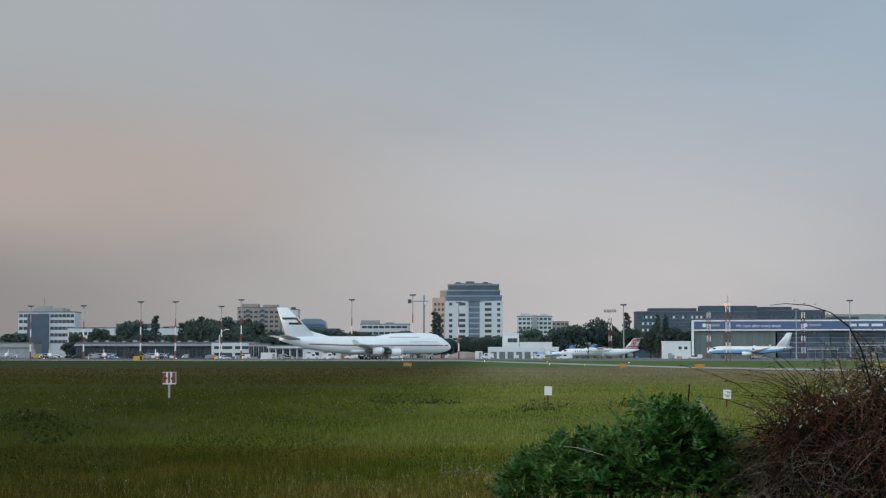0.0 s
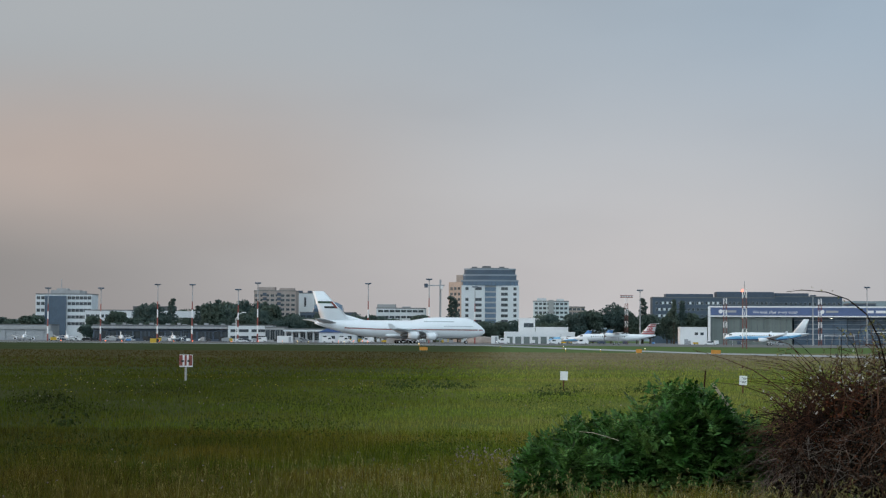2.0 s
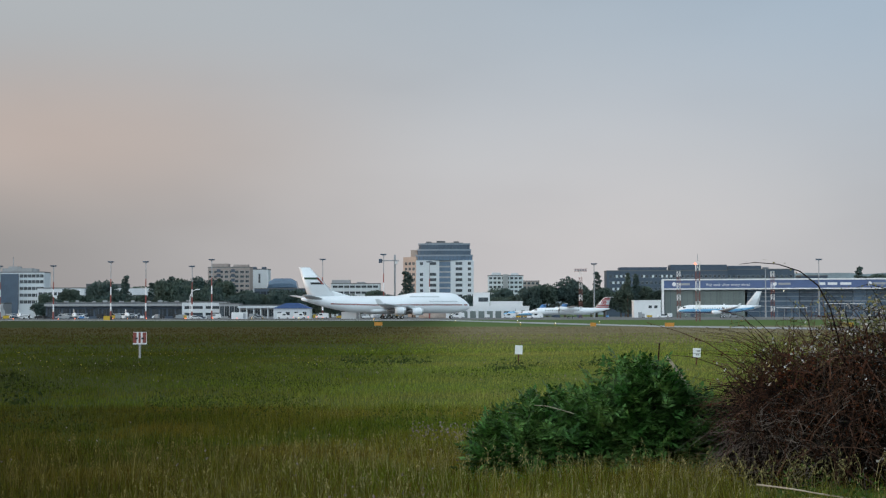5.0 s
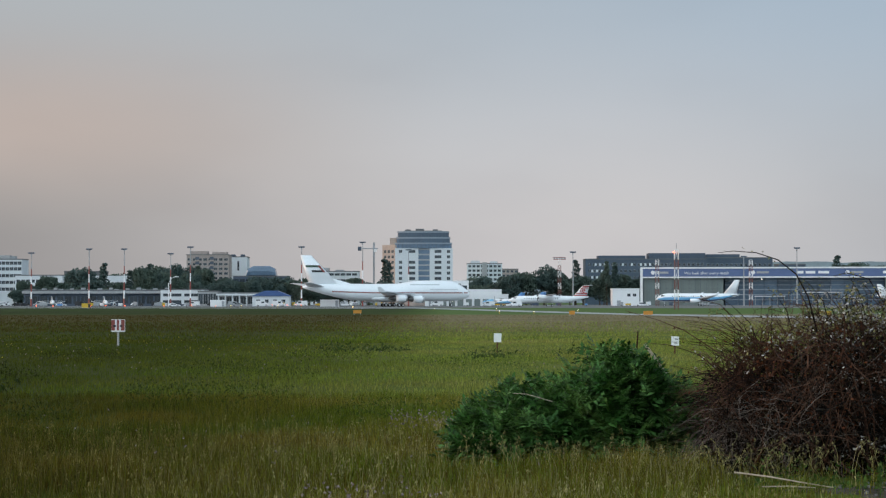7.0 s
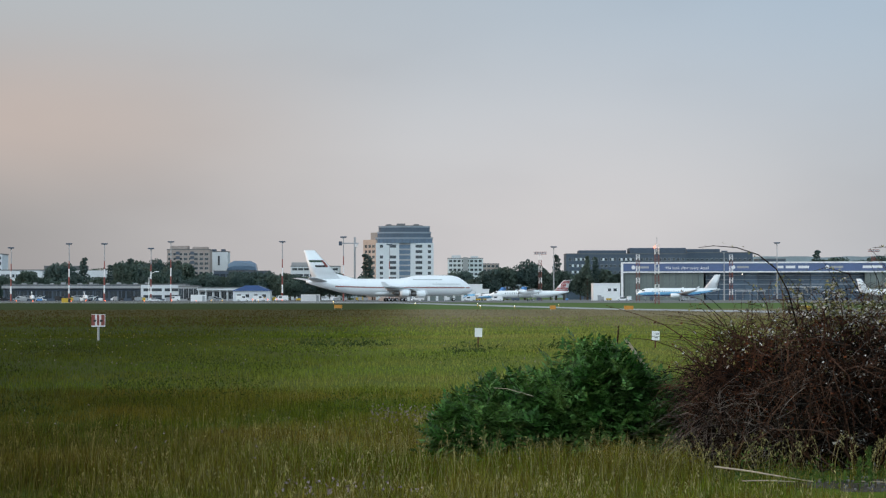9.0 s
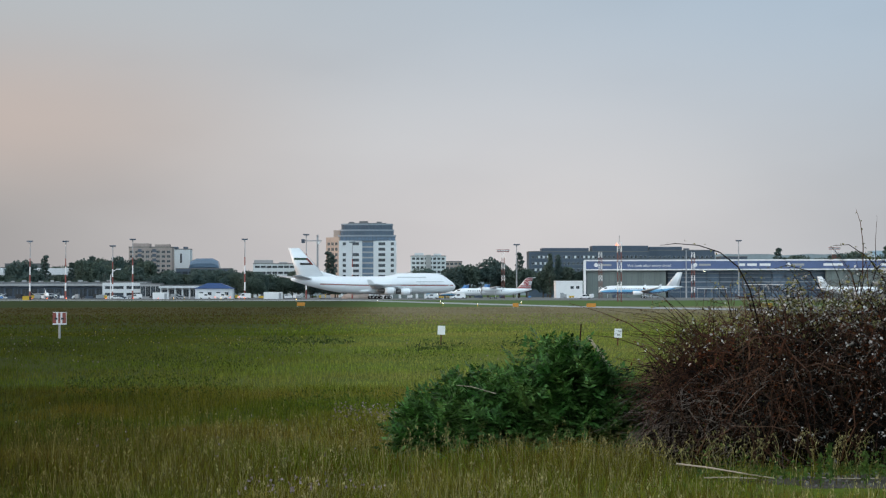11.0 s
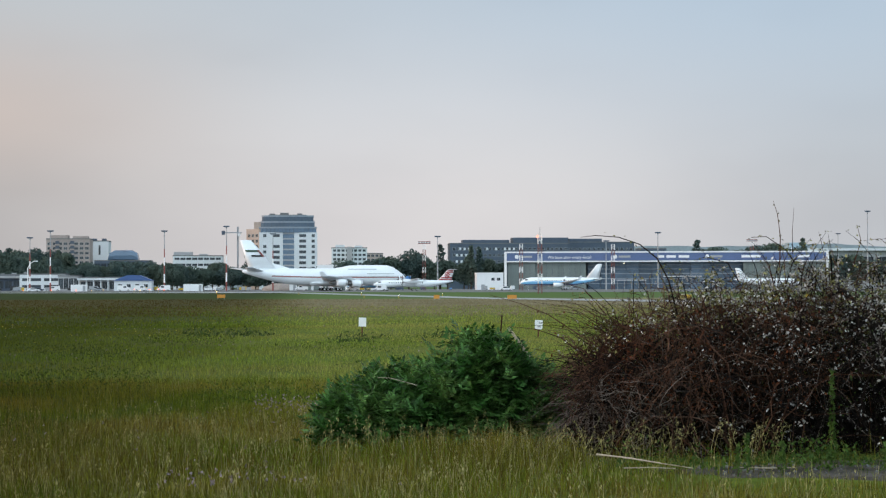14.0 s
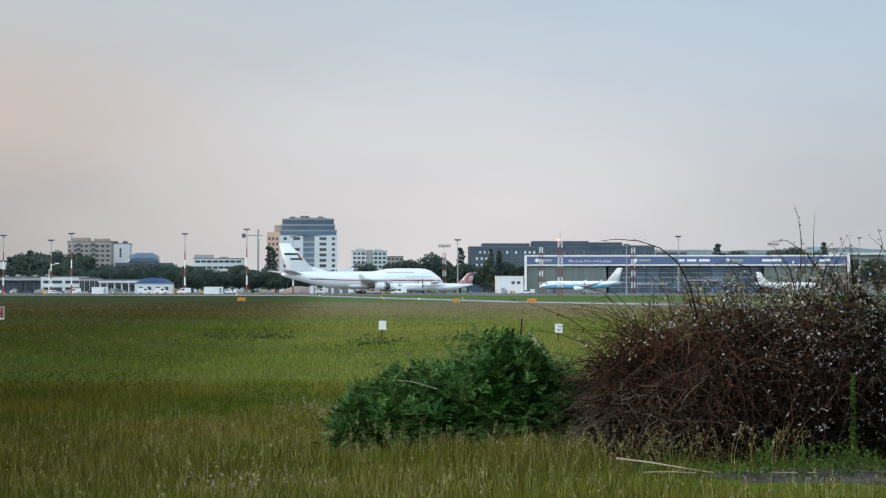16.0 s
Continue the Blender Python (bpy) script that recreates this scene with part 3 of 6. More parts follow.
def hangar():
    """The wide maintenance hangar, its doors half open."""
    e = thing("maintenance_hangar", pose(92.5, 790, 0, 0, 0, -6.6), "wide hangar with navy fascia and half-open grey doors", "hangar")
    W, D = 151.6, 55.0
    part("rear_wall", boxes((W / 2, D, 0, W, 0.6, 17)), M_SLATE, e)
    part("side_wall", boxes((0.4, D / 2 + 0.5, 0, 0.8, D - 1, 17.4)), M_WALLW, e)
    part("side_wall", boxes((W - 0.4, D / 2 + 0.5, 0, 0.8, D - 1, 17.4)), M_NAVY, e)
    part("roof", boxes((W / 2, D / 2, 17.4, W, D, 0.5)), M_ROOF, e)
    fas = part("fascia", boxes((W / 2, -0.4, 13.6, W - 1.2, 0.8, 3.6)), M_NAVY, e, "navy sign fascia with white lettering")
    part("fascia_trim", boxes((W / 2, -0.6, 17.2, W, 1.0, 0.7), (W / 2, -0.6, 12.9, W, 1.0, 0.6)), M_WHITE, e)
    for x in (0.5, W - 0.5):
        part("corner_post", boxes((x, -0.5, 0, 1.2, 1.2, 17.4)), M_WHITE, e)
    panel = None
    for x0, x1 in ((1.4, 38.5), (112.0, 150.2)):
        n = 14
        for k in range(n):
            w = (x1 - x0) / n
            m = pose(x0 + w * (k + 0.5), 0.6 + 0.35 * (k % 2), 0)
            if panel is None:
                bm = boxes((0, 0, 0, w - 0.08, 0.25, 12.9))
                for j in range(4):
                    box(bm, -w / 2 + w * (j + 0.5) / 4, -0.16, 0.1, 0.22, 0.12, 12.6)
                panel = part("door_panel", bm, M_DOOR, e)
                panel.matrix_basis = m
            else:
                again("door_panel", panel, m, e)
    # inside: floor, stored trestles, lamps
    part("hangar_floor", boxes((W / 2, D / 2, 0.08, W - 2, D - 2, 0.04)), M_CONC, e)
    for k in range(9):
        x = 43 + 8.2 * k
        part("roof_truss", boxes((x, D / 2, 12.6, 0.6, D - 3, 1.6)), M_SLATE, e)
    for x in (52.0, 56.5):
        part("hall_lamp", boxes((x, 5.0, 12.2, 0.4, 0.3, 0.2)), M_WHLAMP, e)
    # glazed inner doors and docking stages across the open bay
    for k in range(12):
        x = 39.5 + 6.1 * k
        pane = part("inner_door", boxes((x + 3.0, 7.0 + 0.3 * (k % 2), 0.1, 5.9, 0.2, 12.7)), M_CURTAIN, e, "blue-grey glazed inner door")
        for z in (2.6, 4.9, 7.2, 9.5, 11.4):
            part("rail", boxes((x + 3.0, 6.82 + 0.3 * (k % 2), z, 5.9, 0.12, 0.3 if z != 7.2 else 0.55)), M_BAND, pane)
    for x, w, z in ((60, 14, 4.2), (84, 18, 6.0), (98, 10, 3.4)):
        stage = part("docking_stage", boxes((x, 4.2, z, w, 2.0, 0.3)), M_WHITE, e, "white docking stage")
        for q in range(5):
            part("stage_leg", boxes((x - w / 2 + 0.3 + (w - 0.6) * q / 4, 4.2, 0, 0.2, 0.2, z)), M_STEEL, stage)
        part("handrail", boxes((x, 3.3, z + 1.0, w, 0.08, 0.08)), M_STEEL, stage)
    for k in range(6):
        part("inner_bay", boxes((45 + 11.5 * k, D - 2.5, 0, 7.5, 1.5, 5.5 + (k % 3))), M_STEEL, e)
    # lettering and plain marks
    def words(text, x, size):
        cu = bpy.data.curves.new("lettering", "FONT")
        cu.body, cu.size, cu.extrude = text, size, 0.05
        tmp = bpy.data.objects.new("tmp_text", cu)
        scene.collection.objects.link(tmp)
        me = bpy.data.meshes.new_from_object(tmp.evaluated_get(bpy.context.evaluated_depsgraph_get()))
        bpy.data.objects.remove(tmp)
        ob = new("lettering", me)
        me.materials.append(M_WHITE)
        ob.parent, ob.matrix_basis = fas, pose(x, -0.9, 14.5, 90, 0, 0)
        return ob
    words("We look after every detail", 20.4, 1.9)
    for x in (5.8, 52.0, 95.0):
        bm = bmesh.new()
        bmesh.ops.create_circle(bm, cap_ends=True, segments=20, radius=0.95, matrix=pose(x, -0.86, 15.4, 90, 0, 0))
        part("round_mark", bm, M_WHITE, fas)
        part("name_bar", boxes((x + 4.4, -0.88, 14.9, 5.6, 0.08, 1.0)), M_WALLG, fas)
    for x, w in ((73.5, 3.0), (78.2, 4.4), (84.2, 5.0), (115.5, 9.0), (140.0, 6.0)):
        part("text_bar", boxes((x, -0.88, 14.8, w, 0.08, 1.2)), M_WHITE, fas)
    # white site office beside the hangar
    e = block("white_site_office", 80.5, 742, 11.8, 9, 7.2, M_WHITE, "white site office beside the hangar", roof=M_WHITE)
    window_rows(e, window_mesh(1.4, 1.2), 0, 5, 2, [4.2], 0)
    part("door", boxes((-3.2, -0.06, 0, 1.6, 0.12, 2.4)), M_STEEL, e)


def dark_offices():
    """The long slate-coloured office complex behind the hangar."""
    e = block("slate_office_block", 121.0, 1005, 72.0, 18, 27.0, M_SLATE, "long slate-grey office block behind the hangar")
    part("upper_storey", boxes((-14.0, 9, 27.0, 28, 14, 2.4), (19.0, 9, 27.0, 33.5, 14, 3.8)), M_SLATE, e)
    w = window_mesh(1.5, 1.5)
    window_rows(e, w, -35, 35, 26, [11.8, 15.6, 19.4, 23.2], 0)
    for k in range(13):
        part("lit_window", boxes((-30 + 2.7 * k, -0.12, 23.2, 1.2, 0.12, 1.5)), M_WALLW, e) if k % 2 == 0 or k % 5 == 1 else None
    for k in range(3):
        for z in (11.8, 15.6, 19.4):
            part("bright_window", boxes((-32 + 2.9 * k, -0.12, z, 1.3, 0.12, 1.5)), M_WALLW, e)
    e = block("slate_office_wing", 178.0, 1015, 41.0, 18, 28.0, M_SLATE, "slate-grey office wing with flat roof")
    window_rows(e, w, -20, 20, 14, [15.6, 19.4, 23.2], 0)
    part("upper_storey", boxes((-9, 8, 28, 20, 12, 2.4)), M_SLATE, e)
    e = block("dark_lower_wing", 205.0, 990, 16.0, 14, 23.5, M_SLATE, "dark lower office wing")
    # far right: pale terminal with long roof
    e = block("pale_terminal_hall", 352.0, 1000, 120.0, 40, 23.0, M_WALLG, "pale terminal hall with long flat roof")
    part("roof_edge", boxes((0, -1.5, 22.6, 122, 4, 1.4)), M_WALLW, e)
    window_rows(e, window_mesh(6.5, 5.0), -58, 58, 14, [6.0, 14.0], 0)
    part("glass_tower", boxes((-57, 3, 0, 10, 10, 27.5)), M_PALEB, e, "light blue glazed stair tower")


tower()
flats()
control_offices()
terminals()
hangar()
dark_offices()


# low wooded hills on the skyline
def hills():
    bm = bmesh.new()
    xs = [(-900 + 20 * k) for k in range(120)]
    base = [bm.verts.new((x, 2400, -1)) for x in xs]
    top = [bm.verts.new((x, 2450, 26 + 6 * noise.noise((x * 0.006, 0, 5)) + 2.0 * noise.noise((x * 0.03, 0, 9)) + 34 * min(1, max(0, (x - 330) / 120)))) for x in xs]
    back = [bm.verts.new((x, 3000, -1)) for x in xs]
    for r0, r1 in ((base, top), (top, back)):
        for k in range(len(xs) - 1):
            bm.faces.new((r0[k], r0[k + 1], r1[k + 1], r1[k]))
    # the haze is mixed into the woods' grey-blue base colour
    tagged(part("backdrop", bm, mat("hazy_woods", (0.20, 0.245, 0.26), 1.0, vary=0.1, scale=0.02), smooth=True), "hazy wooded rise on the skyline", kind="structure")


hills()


# ---- aircraft ----
M_EXH = mat("burnt_exhaust_metal", (0.16, 0.155, 0.15), 0.4, 0.7, vary=0.2, scale=1.5)


def jumbo():
    """The four-engined jumbo; nose to +x, wheels on z = 0."""
    e = thing("jumbo_jet", pose(-45.6, 638, 0.06, 0, 0, 19), "white four-engined jumbo jet with a thin red cheatline, taxiing", "aircraft")
    e.scale = (0.985, 1.0, 1.0)
    st = [(33.0, 4.55, 0.15, 0.15), (32.6, 4.65, 0.9, 0.9), (31.5, 4.9, 1.7, 1.75), (29.5, 5.3, 2.5, 2.75), (27.5, 5.75, 2.95, 3.55),
          (25.0, 6.0, 3.2, 3.95), (22.0, 6.05, 3.25, 4.0), (14.0, 6.05, 3.25, 4.0), (9.0, 5.95, 3.25, 3.9), (5.5, 5.65, 3.25, 3.55), (2.5, 5.45, 3.25, 3.3),
          (-10.0, 5.45, 3.25, 3.25), (-16.0, 5.6, 3.2, 3.1), (-22.0, 6.1, 2.8, 2.55), (-28.0, 6.75, 1.95, 1.75), (-33.0, 7.3, 0.95, 0.9), (-35.0, 7.5, 0.35, 0.4)]
    body = part("fuselage", loft(st, 32), M_PAINT, e, smooth=True)

    def side(x):
        for (xa, za, wa, ha), (xb, zb, wb, hb) in zip(st, st[1:]):
            if xb <= x <= xa:
                f = (x - xa) / (xb - xa)
                return za + f * (zb - za), wa + f * (wb - wa), ha + f * (hb - ha)

    def strip(z0, z1, xs, name, material, label="", out=0.03):
        """A painted band on both flanks."""
        for s in (-1, 1):
            bm = bmesh.new()
            prev = None
            for x in xs:
                zc, ry, rz = side(x)
                col = []
                for z in (z0(x), z1(x)):
                    q = max(-1, min(1, (z - zc) / rz))
                    col.append(bm.verts.new((x, s * (ry * math.sqrt(1 - q * q) + out), z)))
                if prev:
                    bm.faces.new((prev[0], col[0], col[1], prev[1]))
                prev = col
            part(name, bm, material, body, label)

    xs = [31.5 - 1.5 * k for k in range(38)]
    strip(lambda x: 5.05 + max(0, (-8 - x) * 0.028), lambda x: 5.42 + max(0, (-8 - x) * 0.028), xs, "cheatline", M_GOLD, "thin red cheatline")
    strip(lambda x: 5.48 + max(0, (-8 - x) * 0.028), lambda x: 5.58 + max(0, (-8 - x) * 0.028), xs, "gold_line", M_BELLY, out=0.035)
    strip(lambda x: 8.35, lambda x: 8.85, [29.3, 28.9, 28.4, 27.9], "cockpit_glass", M_BLACK, "dark cockpit windows")
    strip(lambda x: 8.2, lambda x: 8.55, [19.5 - 0.8 * k for k in range(16)], "upper_title", M_BELLY, "faint grey lettering bar")
    strip(lambda x: 6.5, lambda x: 6.75, [27 - 0.9 * k for k in range(14)], "window_band", M_BELLY, "faint cabin window band")
    for x in (26.0, 17.0, 4.0, -8.0, -20.0):
        strip(lambda q: 5.7, lambda q: 7.5, [x + 0.06, x - 0.06], "door_line", M_BELLY)
    # belly fairing
    part("wing_fairing", loft([(9, 3.3, 0.6, 0.5), (6, 3.1, 2.6, 1.1), (0, 3.0, 3.1, 1.3), (-7, 3.1, 2.9, 1.1), (-11, 3.4, 0.6, 0.5)], 20), M_PAINT, e, smooth=True)
    for s in (-1, 1):
        part("wing", blade((13.0, -3.0, s * 2.6, 3.9), (-10.5, -13.9, s * 30.5, 5.5), 1.1), M_BELLY, e, smooth=True)
        part("winglet", blade((-11.0, -13.9, s * 30.5, 5.5), (-13.2, -14.8, s * 31.2, 7.2), 0.22), M_PAINT, e)
        part("tailplane", blade((-26.5, -33.5, s * 1.2, 7.6), (-34.2, -37.4, s * 11.0, 8.9), 0.7), M_BELLY, e, smooth=True)
        for x, y, z in ((6.2, 11.7, 2.75), (-3.6, 20.8, 3.1)):
            eng = part("engine", loft([(3.6, z, 1.15, 1.15), (3.4, z, 1.36, 1.36), (2.2, z, 1.45, 1.45), (0.6, z, 1.38, 1.38), (-0.7, z, 1.18, 1.18)], 22), M_PAINT, e, smooth=True)
            eng.location = (x, s * y, 0)
            part("intake_lip", loft([(2.85, z, 1.45, 1.45), (3.35, z, 1.40, 1.40), (3.62, z, 1.30, 1.30), (3.68, z, 1.15, 1.15)], 22), M_METAL, eng, "bare metal intake lip", smooth=True)
            part("exhaust", loft([(-0.6, z, 1.02, 1.02), (-1.8, z, 0.85, 0.85), (-2.6, z, 0.62, 0.62), (-3.5, z, 0.25, 0.25)], 18), M_EXH, eng, "dark metal exhaust cone", smooth=True)
            part("fan", loft([(3.70, z, 1.05, 1.05), (3.72, z, 0.2, 0.2)], 20), M_DARK, eng)
            part("pylon", blade((1.8, -4.0, 0, z + 1.2), (-0.5, -4.6, 0, z + 2.4), 0.5, "z"), M_BELLY, eng)
    fin = part("tail_fin", blade((-20.5, -32.4, 0, 8.2), (-31.6, -36.0, 0, 19.4), 0.9, "z"), M_PAINT, e, smooth=True)
    part("fin_fillet", blade((-14.5, -24.0, 0, 8.4), (-22.6, -25.0, 0, 10.6), 0.5, "z"), M_PAINT, e)
    # flag on the fin: green, white and black bars with a red hoist
    for s in (-1, 1):
        for z0, z1, m, nm in ((14.9, 15.65, M_GREEN, "green_bar"), (13.0, 13.75, M_BLACK, "black_bar")):
            bm = bmesh.new()
            xa0, xa1 = -27.2 - (z0 - 14.2) * 0.85, -27.2 - (z1 - 14.2) * 0.85
            vs = [bm.verts.new((x, s * 0.47, z)) for x, z in ((xa0, z0), (-33.6 - (z0 - 14.2) * 0.30 + (1.9 if z0 < 14 else 0), z0), (-33.6 - (z1 - 14.2) * 0.30 + (1.9 if z0 < 14 else 0), z1), (xa1, z1))]
            bm.faces.new(vs)
            part(nm, bm, m, fin)
        bm = bmesh.new()
        vs = [bm.verts.new((x, s * 0.475, z)) for x, z in ((-26.1, 13.0), (-27.0, 13.0), (-29.3, 15.65), (-28.4, 15.65))]
        bm.faces.new(vs)
        part("red_bar", bm, M_RED, fin)
    # landing gear
    for x, y, k in ((2.6, 5.5, 1), (2.6, -5.5, 1), (-1.6, 1.9, 1), (-1.6, -1.9, 1)):
        bm = tube(bmesh.new(), [(x, y, 0.6), (x, y, 3.2)], 0.2, 8)
        leg = part("main_gear", bm, M_METAL, e)
        for dx in (-0.75, 0.75):
            for dy in (-0.56, 0.56):
                wb = bmesh.new()
                disc_wheel(wb, x + dx, y + dy, 0.62, 0.62, 0.45)
                part("wheel", wb, [M_TYRE, M_METAL], leg)
    leg = part("nose_gear", tube(bmesh.new(), [(25.2, 0, 0.6), (24.8, 0, 3.0)], 0.16, 8), M_METAL, e)
    for dy in (-0.45, 0.45):
        wb = bmesh.new()
        disc_wheel(wb, 25.2, dy, 0.6, 0.6, 0.4)
        part("wheel", wb, [M_TYRE, M_METAL], leg)
    part("taxi_light", loft([(25.5, 2.2, 0.22, 0.22), (25.62, 2.2, 0.18, 0.18)], 10), M_WHLAMP, leg, "lit taxi light")
    return e


def airliner(name, m, L, dia, belly, label, tail_m, stripe=None, prop=False, skin=None):
    """A twin airliner, nose to +x. prop: high wing, T-tail and six-bladed propellers."""
    e = thing(name, m, label, "aircraft")
    r, n = dia / 2, L / 2
    z = belly + r
    st = [(n, z - 0.35 * r, 0.08, 0.08), (n - 0.3, z - 0.3 * r, 0.3 * r, 0.3 * r), (n - 1.4, z - 0.18 * r, 0.66 * r, 0.66 * r), (n - 3.0, z - 0.05 * r, 0.92 * r, 0.93 * r), (n - 4.4, z, r, r),
          (-n * 0.30, z, r, r), (-n * 0.55, z + 0.15 * r, 0.85 * r, 0.82 * r), (-n * 0.82, z + 0.45 * r, 0.45 * r, 0.45 * r), (-n, z + 0.7 * r, 0.12 * r, 0.16 * r)]
    body = part("fuselage", loft(st, 24), skin or M_PAINT, e, smooth=True)
    for s in (-1, 1):
        part("cockpit_glass", boxes((n - 2.3, s * 0.66 * r, z + 0.26 * r, 1.1, 0.22 * r, 0.30 * r)), M_BLACK, body)
        if stripe:
            for a0, a1, mt, nm in ((4, -34, stripe, "stripe"), (-36, -58, M_NAVY, "dark_belly_line")):
                bm = bmesh.new()
                prev = None
                for x, zc, ry, rz in st[1:-1]:
                    col = [bm.verts.new((x, s * ry * 1.012 * math.cos(radians(a)), zc + rz * 1.012 * math.sin(radians(a)))) for a in (a0, (a0 + a1) / 2, a1)]
                    if prev:
                        for q in (0, 1):
                            bm.faces.new((prev[q], col[q], col[q + 1], prev[q + 1]))
                    prev = col
                part(nm, bm, mt, body)
        for k in range(16):
            part("cabin_window", boxes((n - 6 - k * (n * 1.2 - 5) / 16, s * r * 0.99, z + 0.12 * r, 0.28, 0.06, 0.36)), M_GLASS, body)
    if prop:
        for s in (-1, 1):
            part("wing", blade((2.4, -0.8, s * 0.3, z + r), (1.6, -0.4, s * 14.2, z + r + 0.5), 0.5), M_BELLY, e, smooth=True)
            nac = part("nacelle", loft([(5.4, z + 0.7 * r, 0.15, 0.15), (5.0, z + 0.7 * r, 0.5, 0.6), (3.0, z + 0.6 * r, 0.65, 0.85), (-1.0, z + 0.6 * r, 0.55, 0.75), (-4.0, z + 0.8 * r, 0.15, 0.2)], 14), M_PAINT, e, smooth=True)
            nac.location = (0, s * 4.4, 0)
            for k in range(6):
                bl = part("propeller_blade", boxes((5.1, 0, 0.2, 0.10, 0.34, 1.85)), M_DARK, nac)
                bl.matrix_basis = Matrix.Translation((5.1, 0, z + 0.7 * r)) @ pose(0, 0, 0, 60 * k + 12) @ Matrix.Translation((-5.1, 0, 0))
            part("tailplane", blade((-n + 1.6, -n - 0.6, s * 0.1, z + r + 3.9), (-n + 0.7, -n - 0.9, s * 4.6, z + r + 4.0), 0.3), M_WHITE, e)
            leg = part("main_gear", tube(bmesh.new(), [(-0.4, s * 4.4, 0.4), (-0.4, s * 4.4, z + 0.2)], 0.14, 8), M_METAL, e)
            for dy in (-0.3, 0.3):
                wb = bmesh.new()
                disc_wheel(wb, -0.4, s * 4.4 + dy, 0.42, 0.42, 0.3)
                part("wheel", wb, [M_TYRE, M_METAL], leg)
        fin = part("tail_fin", blade((-n + 6.2, -n + 0.6, 0, z + 0.7 * r), (-n + 2.2, -n - 0.4, 0, z + r + 3.9), 0.5, "z"), tail_m, e, smooth=True)
    else:
        for s in (-1, 1):
            part("wing", blade((3.2, -2.8, s * 0.8, z - 0.62 * r), (-3.2, -4.8, s * L * 0.40, z + 0.5 * r), 0.7), M_BELLY, e, smooth=True)
            part("winglet", blade((-3.4, -4.8, s * L * 0.40, z + 0.5 * r), (-4.6, -5.3, s * L * 0.41, z + 1.3 * r), 0.12), M_PAINT, e)
            eng = part("engine", loft([(2.0, 0, 0.62, 0.62), (1.7, 0, 0.8, 0.8), (0.2, 0, 0.84, 0.84), (-1.6, 0, 0.5, 0.5), (-2.2, 0, 0.2, 0.2)], 18), M_PAINT, e, smooth=True)
            eng.location = (2.2, s * 4.6, z - 0.75 * r)
            part("intake", loft([(2.03, 0, 0.56, 0.56), (2.05, 0, 0.1, 0.1)], 16), M_DARK, eng)
            part("tailplane", blade((-n + 4.2, -n + 1.4, s * 0.4, z + 0.5 * r), (-n + 1.6, -n - 0.1, s * 5.2, z + 0.7 * r), 0.3), M_BELLY, e)
            leg = part("main_gear", tube(bmesh.new(), [(-1.2, s * 2.6, 0.45), (-1.2, s * 2.6, z - 0.4 * r)], 0.14, 8), M_METAL, e)
            for dy in (-0.3, 0.3):
                wb = bmesh.new()
                disc_wheel(wb, -1.2, s * 2.6 + dy, 0.46, 0.46, 0.32)
                part("wheel", wb, [M_TYRE, M_METAL], leg)
        fin = part("tail_fin", blade((-n + 6.6, -n + 1.2, 0, z + 0.75 * r), (-n + 1.9, -n - 0.2, 0, 9.9 * L / 31.7), 0.5, "z"), tail_m, e, smooth=True)
    leg = part("nose_gear", tube(bmesh.new(), [(n - 3.2, 0, 0.35), (n - 3.2, 0, z - 0.7 * r)], 0.1, 8), M_METAL, e)
    wb = bmesh.new()
    disc_wheel(wb, n - 3.2, 0, 0.36, 0.36, 0.34)
    part("wheel", wb, [M_TYRE, M_METAL], leg)
    return e, fin


